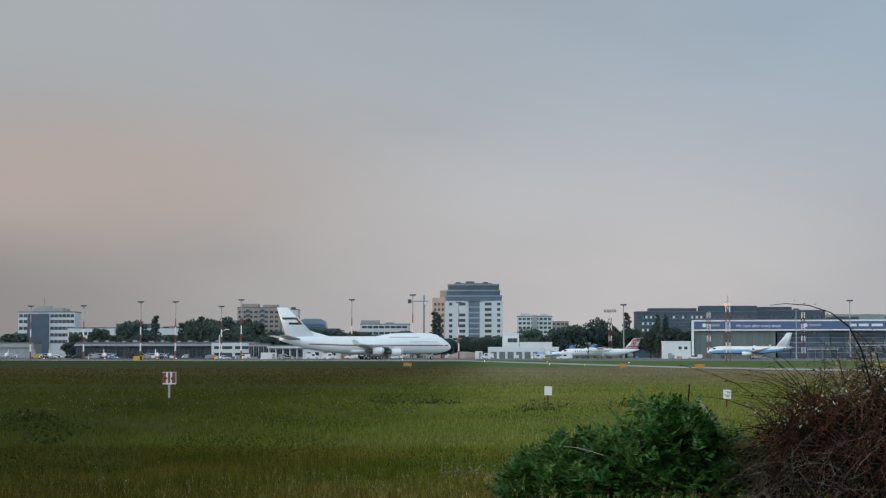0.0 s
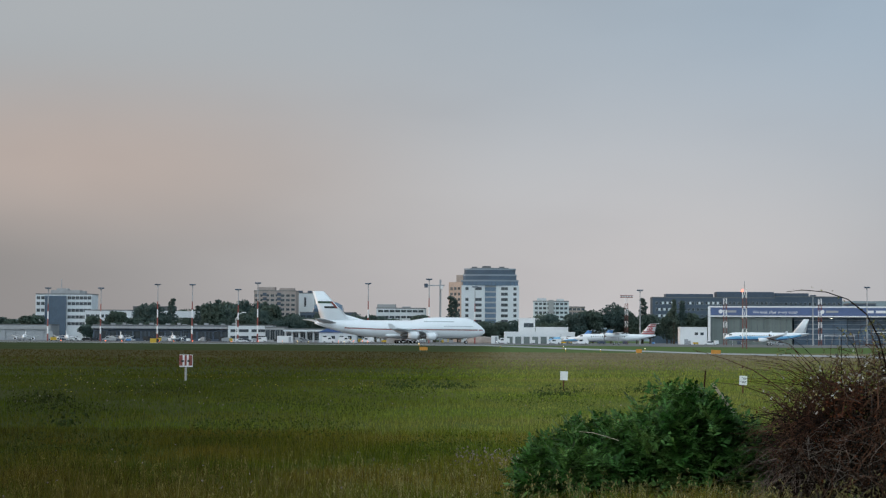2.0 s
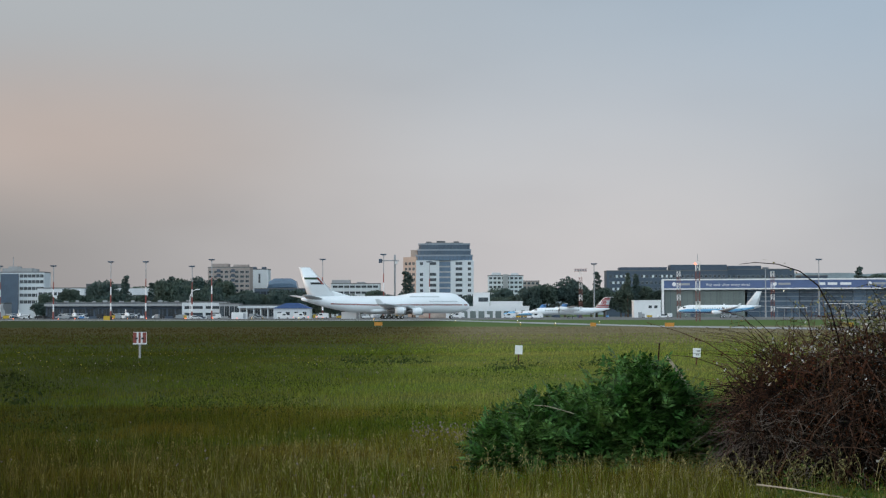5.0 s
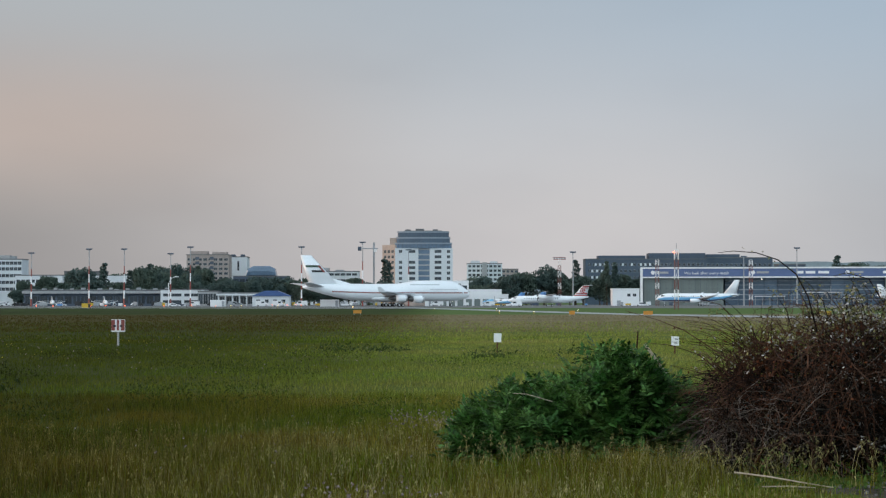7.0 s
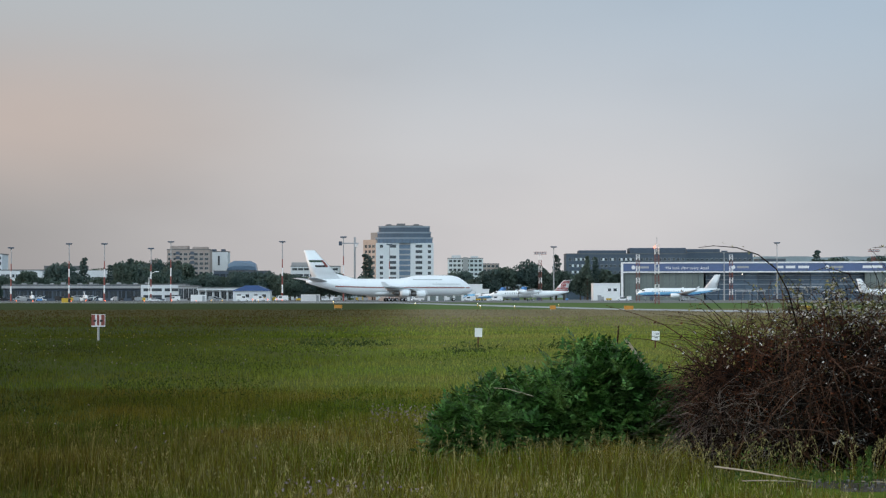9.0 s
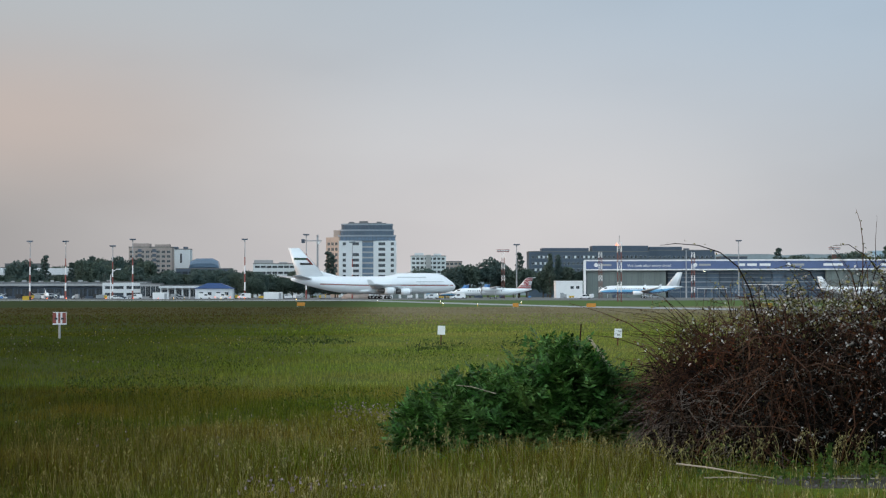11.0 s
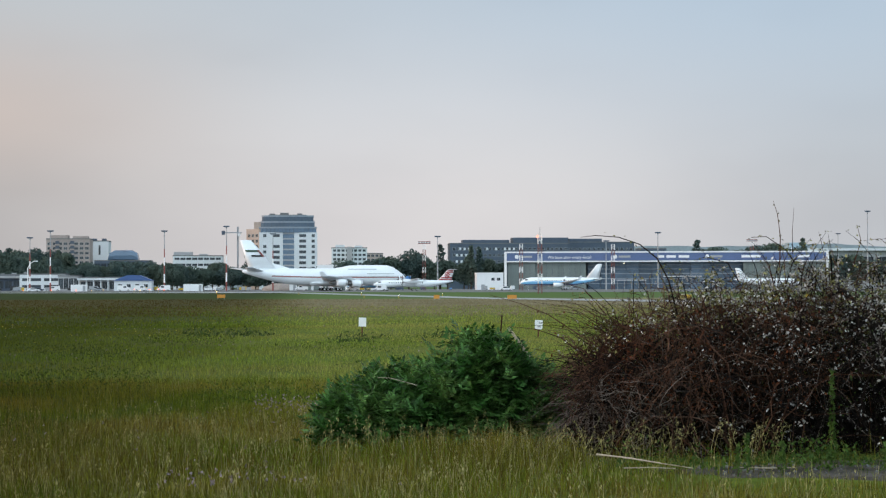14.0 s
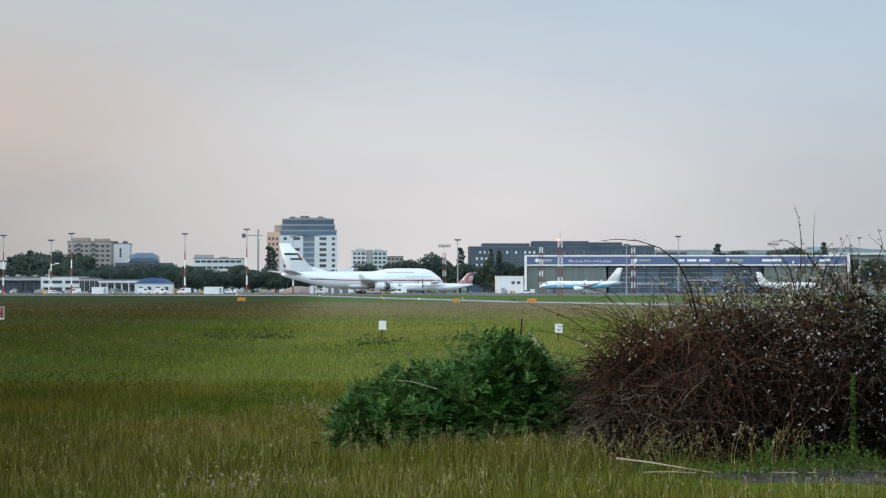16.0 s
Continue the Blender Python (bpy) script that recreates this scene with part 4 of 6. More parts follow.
def fleet():
    airliner("regional_jet", pose(99.8, 660, 0.06, 0, 0, 184), 33.0, 3.3, 1.75, "white and light blue regional jet parked before the hangar", M_WHITE, M_LBLUE)
    e, fin = airliner("white_turboprop", pose(40.2, 642, 0.06, 0, 0, 188), 31.0, 2.7, 1.35, "white turboprop with red-striped tail parked on the apron", M_WHITE, None, True)
    # red bands and a round mark on its fin
    def edge(z):
        f = (z - 3.65) / 4.3
        return -9.3 - 4.0 * f, -14.9 - 1.0 * f
    for s in (-1, 1):
        zc = 5.95
        for z0 in (4.05, 4.75, 6.85, 7.42):
            bm = bmesh.new()
            (a0, b0), (a1, b1) = edge(z0), edge(z0 + 0.36)
            bm.faces.new([bm.verts.new((x, s * 0.30, z)) for x, z in ((a0 - 0.15, z0), (b0 + 0.15, z0), (b1 + 0.15, z0 + 0.36), (a1 - 0.15, z0 + 0.36))])
            part("red_stripe", bm, M_FINRED, fin)
        for r0, r1, a0, a1 in ((0.42, 0.78, 0, 320), (1.05, 1.32, 100, 260)):
            bm = bmesh.new()
            prev = None
            for k in range(25):
                a = radians(a0 + (a1 - a0) * k / 24)
                col = [bm.verts.new((-13.55 - q * math.cos(a), s * 0.30, zc + q * math.sin(a))) for q in (r0, r1)]
                if prev:
                    bm.faces.new((prev[0], col[0], col[1], prev[1]))
                prev = col
            part("red_mark", bm, M_FINRED, fin)
        part("red_mark", boxes((-13.55, s * 0.30, zc - 0.15, 1.0, 0.02, 0.3)), M_FINRED, fin)
    airliner("blue_tailed_turboprop", pose(31.0, 668, 0.06, 0, 0, 176), 27.0, 2.7, 1.35, "white turboprop with blue tail parked on the apron", M_BLUE, M_LBLUE, True)[0].scale = (0.72, 0.72, 0.72)
    airliner("blue_turboprop", pose(24.5, 684, 0.06, 0, 0, 178), 24.0, 2.5, 1.35, "light blue and white turboprop parked behind others", M_BLUE, M_WHITE, True, M_LBLUE)[0].scale = (0.72, 0.72, 0.72)
    airliner("hangared_jet", pose(172, 806, 0.14, 0, 0, 172), 31.0, 3.2, 1.75, "white jet parked before the open hangar", M_WHITE)
    airliner("maintenance_jet", pose(212, 765, 0.06, 0, 0, 5), 31.0, 3.2, 1.75, "white jet under maintenance before the hangar doors", M_WHITE)


JET = jumbo()
fleet()


def motions():
    rows = []
    for k in range(9):
        t = 2.0 * k
        s = -7.45 + 3.427 * t + 0.1222 * t ** 2 - 0.005064 * t ** 3
        rows.append((t, pose(-40 + s * math.cos(radians(19)), 640 + s * math.sin(radians(19)), 0.06, 0, 0, 19)))
    walk(JET, rows)


# ---- vegetation ----
def mesh_np(name, verts, faces, material, parent=None, label="", kind="stuff"):
    """One mesh from arrays of corners and of triangles or quads."""
    me = bpy.data.meshes.new(name)
    verts, faces = np.asarray(verts, dtype=np.float32), np.asarray(faces, dtype=np.int32)
    n, k = faces.shape
    me.vertices.add(len(verts))
    me.vertices.foreach_set("co", verts.ravel())
    me.loops.add(n * k)
    me.loops.foreach_set("vertex_index", faces.ravel())
    me.polygons.add(n)
    me.polygons.foreach_set("loop_start", np.arange(0, n * k, k, dtype=np.int32))
    me.update(calc_edges=True)
    me.materials.append(material)
    ob = new(name, me)
    ob.parent = parent
    return tagged(ob, label, kind=kind)


def leaf_cards(rng, centres, size, up=0.4, long=1.6):
    """Four-cornered leaves at centres, in all directions."""
    n = len(centres)
    a = rng.normal(size=(n, 3))
    a[:, 2] += up
    a /= np.linalg.norm(a, axis=1)[:, None]
    b = np.cross(a, rng.normal(size=(n, 3)))
    b /= np.linalg.norm(b, axis=1)[:, None]
    s = (size * rng.uniform(0.6, 1.4, n))[:, None]
    v = np.stack([centres - a * s * long / 2, centres + b * s * 0.42, centres + a * s * long / 2, centres - b * s * 0.42 + 0.12 * s * np.cross(a, b)], 1)
    return v.reshape(-1, 3), np.arange(4 * n).reshape(-1, 4)


def twigs(rng, paths, r0, r1):
    """Three-sided tapered twigs along paths (n, k, 3)."""
    n, k, _ = paths.shape
    d = np.gradient(paths, axis=1)
    d /= np.linalg.norm(d, axis=2)[..., None] + 1e-9
    a = np.cross(d, np.array([0.31, 0.47, 0.83]))
    a /= np.linalg.norm(a, axis=2)[..., None] + 1e-9
    b = np.cross(d, a)
    r = np.linspace(1, 0, k)[None, :, None] * (np.asarray(r0) - r1).reshape(-1, 1, 1) + r1
    ring = np.stack([paths + r * (math.cos(q) * a + math.sin(q) * b) for q in (0, math.tau / 3, 2 * math.tau / 3)], 2)
    i = np.arange(n * k * 3).reshape(n, k, 3)
    f = [np.stack([i[:, :-1, q], i[:, :-1, (q + 1) % 3], i[:, 1:, (q + 1) % 3], i[:, 1:, q]], -1).reshape(-1, 4) for q in range(3)]
    return ring.reshape(-1, 3), np.concatenate(f)


def arcs(rng, start, way, length, k=7, droop=0.5, wobble=0.08):
    """Bowed paths from start along way that sink by their own weight."""
    n = len(start)
    way = way / np.linalg.norm(way, axis=1)[:, None]
    t = np.linspace(0, 1, k)[None, :, None]
    L = length.reshape(-1, 1, 1)
    p = start[:, None, :] + way[:, None, :] * L * t
    p[..., 2] -= (droop * L[..., 0] * t[..., 0] ** 2)
    bend = rng.normal(size=(n, 1, 3)) * wobble * L
    p += bend * np.sin(t * math.pi) + rng.normal(size=p.shape) * wobble * 0.25 * L * t
    return p


def tree_meshes():
    """Crown and trunk meshes for broad trees (14 m high) and poplars (16 m)."""
    rng = np.random.default_rng(4)
    out = {"broad": [], "poplar": []}
    for kind, n in (("broad", 5), ("poplar", 2)):
        for q in range(n):
            if kind == "broad":
                lobes = [(rng.uniform(-3.6, 3.6), rng.uniform(-3.2, 3.2), rng.uniform(5.0, 11.0), rng.uniform(2.0, 3.4)) for _ in range(11)] + [(0, 0, 9.5, 4.0), (0.5, 0, 5.5, 4.0)]
                per = 260
            else:
                lobes = [(rng.uniform(-0.5, 0.5), rng.uniform(-0.5, 0.5), 2.5 + 1.25 * k, 1.9 - 0.115 * k + rng.uniform(-0.2, 0.2)) for k in range(11)]
                per = 130
            pts = []
            for x, y, z, r in lobes:
                d = rng.normal(size=(per, 3))
                d /= np.linalg.norm(d, axis=1)[:, None]
                rad = r * rng.uniform(0.55, 1.08, per) ** 0.6
                pts.append(np.array((x, y, z)) + d * rad[:, None] * np.array((1, 1, 0.85)))
            v, f = leaf_cards(rng, np.concatenate(pts), 0.72 if kind == "broad" else 0.5, 0.2, 1.3)
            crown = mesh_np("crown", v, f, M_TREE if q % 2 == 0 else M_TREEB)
            bm = tube(bmesh.new(), [(0, 0, -0.2), (0.1, 0, 2.5), (0, 0.1, 6.0), (0.1, 0, 10.0)], [0.38, 0.30, 0.2, 0.06], 8)
            for k in range(7 if kind == "broad" else 3):
                a = k * 2.4
                z = 2.6 + 0.8 * k
                tube(bm, [(0, 0, z), (1.4 * math.cos(a), 1.4 * math.sin(a), z + 1.5), (3.0 * math.cos(a), 3.0 * math.sin(a), z + 2.6)], [0.16, 0.10, 0.03], 6)
            trunk = part("trunk", bm, M_BARK)
            out[kind].append((crown.data, trunk.data))
            bpy.data.objects.remove(crown)
            bpy.data.objects.remove(trunk)
    return out


TREES = tree_meshes()


def tree(x, y, h, w, kind="broad"):
    crown, trunk = random.choice(TREES[kind])
    base = (14.0, 10.5) if kind == "broad" else (16.5, 4.0)
    words = {"broad": "broad dark green tree in full leaf", "poplar": "tall narrow dark green poplar"}
    e = thing("tree" if kind == "broad" else "poplar_tree", pose(x, y, 0, 0, 0, random.uniform(0, 360)), words[kind] + " behind the apron", "tree", "trees behind the airfield")
    e.scale = (w / base[1], w / base[1], h / base[0])
    tagged(new("crown", crown), kind="stuff").parent = e
    new("trunk", trunk).parent = e


def woods():
    # single trees that stand out: x, y, height, width
    for x, y, h, w in ((-186, 850, 19.5, 12), (-179, 850, 20, 12), (-197, 850, 16, 10), (-163, 840, 13, 11), (-184, 820, 12.5, 12), (-171, 815, 13.5, 13),
                       (-147, 815, 11.5, 11), (-232, 815, 13, 15), (-268, 850, 17, 12), (-275, 850, 20.5, 13), (-285, 850, 17, 13), (-128, 830, 16, 12), (-120, 840, 20, 12), (-201, 812, 13.5, 9), (-190, 812, 15.5, 12)):
        tree(x, y, h, w)
    for x, y, h, w in ((42, 850, 18.5, 15), (34, 845, 16, 13), (51, 850, 21.0, 16), (26, 850, 12, 12), (58, 860, 19, 13), (15, 850, 11, 11), (20, 870, 15.5, 13), (64, 850, 15, 12),
                       (71, 855, 16.5, 12), (79, 850, 15, 11), (92, 855, 17, 12), (101, 860, 15, 13), (84, 880, 18, 10)):
        tree(x, y, h, w)
    for x, y, h, w in ((-168.5, 838, 22.5, 7.0), (-158, 850, 19, 6.2), (-146, 838, 22.0, 7.2), (-29.5, 860, 25.0, 9.5), (67.5, 860, 24.5, 7.0), (82, 845, 23.5, 6.4), (86.5, 848, 23.0, 6.0), (222.5, 950, 29.5, 8.5), (284, 950, 30.5, 8.5), (-128, 880, 22, 7.5)):
        tree(x, y, h, w, "poplar")
    for x, y, h, w in ((229, 955, 24.5, 15), (238, 960, 26.5, 17), (246, 955, 24, 14), (256, 950, 26, 15), (265, 955, 28, 17), (273, 950, 25.5, 14), (296, 955, 24, 15),
                       (-170, 955, 22, 14), (-162, 960, 24.5, 15), (-153, 955, 24.5, 15), (-145, 960, 23, 14), (-137, 955, 22, 13), (-12, 845, 12, 11), (20, 905, 17, 14), (11, 900, 14, 13)):
        tree(x, y, h, w)
    # the belt: tops rise and fall along x
    for k in range(86):
        x = -196 + 2.55 * k + random.uniform(-1.5, 1.5)
        if -22 < x < 12 and k % 3:
            continue
        top = 18.5 + 4.0 * noise.noise((x * 0.045, 2.0, 0.0)) - (7.0 if x > -42 else 4.0 if x > -120 else 2.0 if x < -150 else 0.0)
        tree(x, (910 if x < -150 else 815) + 40 * random.random(), (top + (4.5 if x < -150 else 0)) * random.uniform(0.8, 1.05), random.uniform(8, 12))
    for k in range(34):
        tree(-200 + 4.3 * k + random.uniform(-1.5, 1.5), 785 + 15 * random.random(), random.uniform(7.5, 10.5) + (3.0 if k > 15 else 0), random.uniform(7, 10))
    for k in range(16):
        tree(250 + 9 * k + random.uniform(-3, 3), 900 + 40 * random.random(), random.uniform(17, 26), random.uniform(11, 15))
    for k in range(14):
        tree(-330 + 7 * k + random.uniform(-2, 2), 960 + 30 * random.random(), random.uniform(12, 17), random.uniform(10, 13))


woods()


# ---- meadow ----
def blades_mesh(rng, n, y0, y1, h0, h1, width, name, material, label, lean=0.35, power=1.0):
    """Bent grass blades between two distances, thicker set where it is nearer."""
    y = y0 + (y1 - y0) * rng.uniform(0, 1, n) ** power
    x = rng.uniform(-0.335, 0.385, n) * (y + 2)
    keep = ~((y > 17.6) & (y < 19.8) & (x > 3.0) & (x < 9.5) & (rng.uniform(size=n) < 0.8))
    bare = np.clip((x - 2.6) * 0.7, 0, 1) * np.clip((y - 14.4) * 0.6, 0, 1) * (y < 18.6)
    keep &= (x < 4.2 + 0.5 * np.sin(y * 5)) | (y > 19) | (y < 15.5 + 0.3 * np.sin(x * 3)) | (rng.uniform(size=n) < 0.4)
    keep &= rng.uniform(size=n) > bare * (0.62 + 0.36 * np.sin(x * 3.1 + 2 * np.sin(y * 2.3)) ** 2)
    keep &= ~((y > 95) & (x > np.interp(y, (95, 163, 197, 231, 300), (76, 46, 35.5, 26, 14))))
    x, y = x[keep], y[keep]
    n = len(x)
    wx, wy = x + 0.6 * np.sin(y * 1.7), y + 0.8 * np.sin(x * 1.3)
    clump = 0.4 * np.sin(wx * 2.1 + 0.7 * wy) * np.sin(wy * 1.6) + 0.35 * np.sin(wx * 6.3 + 2.0) * np.sin(wy * 4.7 + 1.1 * wx) + 0.25 * np.sin(wx * 0.5) * np.sin(wy * 0.37)
    thin = rng.uniform(size=n) < 0.85 + 0.5 * clump
    x, y, clump = x[thin], y[thin], clump[thin]
    n = len(x)
    h = rng.uniform(h0, h1, n) * (1 + 0.55 * clump) * (1 + 0.7 * np.exp(-(((y - 18.0) / 1.3) ** 2)))
    a = rng.uniform(0, math.tau, n)
    bend = rng.uniform(0.05, lean, n) * h
    base = np.stack([x, y, np.full(n, -0.03)], 1)
    out = np.stack([np.cos(a), np.sin(a), np.zeros(n)], 1)
    side = np.stack([-np.sin(a), np.cos(a), np.zeros(n)], 1) * (width * rng.uniform(0.7, 1.4, n))[:, None]
    up = np.stack([np.zeros(n), np.zeros(n), h], 1)
    mid = base + up * 0.55 + out * (bend * 0.3)[:, None]
    tip = base + up + out * bend[:, None]
    v = np.stack([base - side, base + side, mid - side * 0.75, mid + side * 0.75, tip], 1).reshape(-1, 3)
    i = np.arange(n)[:, None] * 5
    f = np.concatenate([i + np.array((0, 1, 3)), i + np.array((0, 3, 2)), i + np.array((2, 3, 4))])
    ob = mesh_np(name, v, f, material)
    return tagged(ob, label, "grass")


M_GRASS = dim_west(leaf_mat("meadow_grass", (0.098, 0.134, 0.008), (0.200, 0.172, 0.028), 0.8, 0.30, 0.65, 0.30))
M_GRASSF = dim_west(leaf_mat("far_meadow_grass", (0.170, 0.222, 0.034), (0.245, 0.245, 0.066), 0.8, 0.25, 0.5, 0.10), (0.57, 0.61, 0.36))
M_DRYG = dim_west(leaf_mat("straw_grass", (0.32, 0.29, 0.13), (0.20, 0.19, 0.075), 0.8, 0.25, 0.5, 0.8))
M_BROWNG = dim_west(leaf_mat("brown_dying_grass", (0.125, 0.084, 0.014), (0.085, 0.080, 0.010), 0.85, 0.25, 0.5, 0.25))
M_LOWW = dim_west(leaf_mat("low_weed_leaves", (0.050, 0.088, 0.010), (0.070, 0.108, 0.014), 0.7, 0.2, 0.5, 1.0))
M_DARKW = dim_west(leaf_mat("dark_weed_leaves", (0.042, 0.070, 0.016), (0.060, 0.085, 0.024), 0.7, 0.15, 0.5, 1.0), (0.8, 0.8, 0.7))
M_TANG = dim_west(leaf_mat("tan_dry_grass", (0.180, 0.150, 0.080), (0.25, 0.215, 0.135), 0.9, 0.2, 0.25, 0.05))
M_FLOWER = mat("pale_clover_heads", (0.27, 0.22, 0.22), 0.8, tint=(0.12, 0.09, 0.08), vary=0.2, rand=0.5)
M_YFLOWER = mat("yellow_flower_heads", (0.42, 0.35, 0.03), 0.7, vary=0.1, rand=0.4)


def meadow():
    rng = np.random.default_rng(11)
    blades_mesh(rng, 270000, 12.5, 34, 0.06, 0.20, 0.0034, "grass", M_GRASS, "tall uncut green meadow grass turning straw", 0.8)
    blades_mesh(rng, 220000, 33, 80, 0.05, 0.15, 0.008, "grass", M_GRASSF, "green meadow grass farther out")
    blades_mesh(rng, 70000, 78, 160, 0.07, 0.15, 0.024, "grass", M_GRASSF, "distant green meadow grass", 0.35, 1.7)
    blades_mesh(rng, 50000, 105, 240, 0.08, 0.17, 0.04, "tan_grass", M_TANG, "distant dry tan grass belt")
    blades_mesh(rng, 60000, 12.5, 24, 0.07, 0.20, 0.003, "brown_grass", M_BROWNG, "brownish dying grass among the green", 0.8)
    blades_mesh(rng, 17000, 12.5, 24, 0.12, 0.26, 0.0020, "pale_grass", M_DRYG, "pale thin grass stalks", 0.7)
    blades_mesh(rng, 7000, 12.5, 40, 0.18, 0.34, 0.0024, "dry_grass", M_DRYG, "straw-coloured seeding grass stalks", 0.5)
    # seed heads on stalks, thickest before the bushes
    n = 1300
    y = rng.uniform(13.5, 24, n)
    x = rng.uniform(-0.3, 0.36, n) * y
    m = rng.uniform(size=n) < 0.06
    x[m], y[m] = rng.uniform(0.2, 3.6, m.sum()), rng.uniform(17.0, 20.5, m.sum())
    keep = ~((x > 2.7) & (y > 14.8)) & ~((x > 0.1) & (x < 3.0) & (y > 17.5) & (rng.uniform(size=n) < 0.6))
    x, y = x[keep], y[keep]
    n = len(x)
    p = arcs(rng, np.stack([x, y, np.zeros(n)], 1), np.stack([rng.normal(size=n) * 0.18, rng.normal(size=n) * 0.18, np.ones(n)], 1), np.where((x > -0.2) & (y > 16.5) & (y < 20.5), rng.uniform(0.30, 0.62, n), rng.uniform(0.20, 0.40, n)), 5, 0.2, 0.06)
    v, f = twigs(rng, p, np.full(n, 0.0022), 0.0012)
    q = (p[:, -1:, :] + rng.normal(size=(n, 7, 3)) * np.array((0.012, 0.012, 0.045))).reshape(-1, 3)
    v2, f2 = leaf_cards(rng, q, 0.012, 2.5, 2.6)
    tagged(mesh_np("seed_stalks", np.concatenate([v, v2]), np.concatenate([f, f2 + len(v)]), M_DRYG), "bleached grass stalks with feathery seed heads", "grass")
    # clover and ox-eye heads
    for n, x0, x1, y0, y1, z0, z1, s, m, name, label in ((130, -0.8, 0.3, 22.5, 26.0, 0.18, 0.28, 0.020, M_FLOWER, "clover_flowers", "pale pink clover heads in the meadow"), (44, -1.3, 0.0, 14.3, 15.3, 0.20, 0.28, 0.020, M_FLOWER, "clover_flowers", "cluster of pale clover heads in near grass"), (40, -6, 1.5, 14, 26, 0.18, 0.30, 0.018, M_FLOWER, "clover_flowers", "scattered pale clover heads"),
                                                    (420, -22, 22, 40, 78, 0.14, 0.24, 0.028, M_FLOWER, "white_flowers", "scattered white meadow flowers farther out"), (260, -22, 10, 52, 88, 0.12, 0.22, 0.024, M_YFLOWER, "yellow_flowers", "drifts of yellow meadow flowers")):
        c = np.stack([rng.uniform(x0, x1, n), rng.uniform(y0, y1, n), rng.uniform(z0, z1, n)], 1)
        v, f = leaf_cards(rng, np.repeat(c, 5, 0) + rng.normal(size=(5 * n, 3)) * s * 0.35, s, 0.3, 1.0)
        tagged(mesh_np(name, v, f, m), label, "flowers")
    # a drift of low dark weeds in the greener part
    n = 26000
    c = np.stack([rng.uniform(-0.30, 0.10, n), rng.uniform(25, 58, n), rng.uniform(0.10, 0.34, n)], 1)
    c[:, 0] *= c[:, 1]
    hole = np.sin(c[:, 0] * 0.9 + 1.3 * np.sin(c[:, 1] * 0.31)) + np.sin(c[:, 1] * 0.55 + 0.8 * c[:, 0])
    c = c[hole > 0.35]
    v, f = leaf_cards(rng, c, 0.026, 0.8, 1.9)
    tagged(mesh_np("low_weeds", v, f, M_LOWW), "low dark green weeds through the meadow", "weeds")
    # dark broad-leaved weeds out in the meadow
    for x, y, w in ((-4.1, 62.0, 1.0), (-2.2, 61.0, 1.3), (1.4, 54, 0.9), (4.6, 58, 0.7), (-9.0, 34, 0.5), (-12.6, 46, 0.8)):
        n = int(150 * w)
        c = np.stack([x + rng.normal(size=n) * w * 0.42, y + rng.normal(size=n) * 0.4, np.abs(rng.normal(size=n)) * 0.14 + 0.12], 1)
        v, f = leaf_cards(rng, c, 0.065, 0.8, 1.9)
        tagged(mesh_np("weed_clump", v, f, M_DARKW), "dark broad-leaved weeds in the meadow", "weeds", "weed clumps in the meadow")


meadow()


# ---- shrub and thicket ----
def profile(x, pts):
    return np.interp(x, [p[0] for p in pts], [p[1] for p in pts])


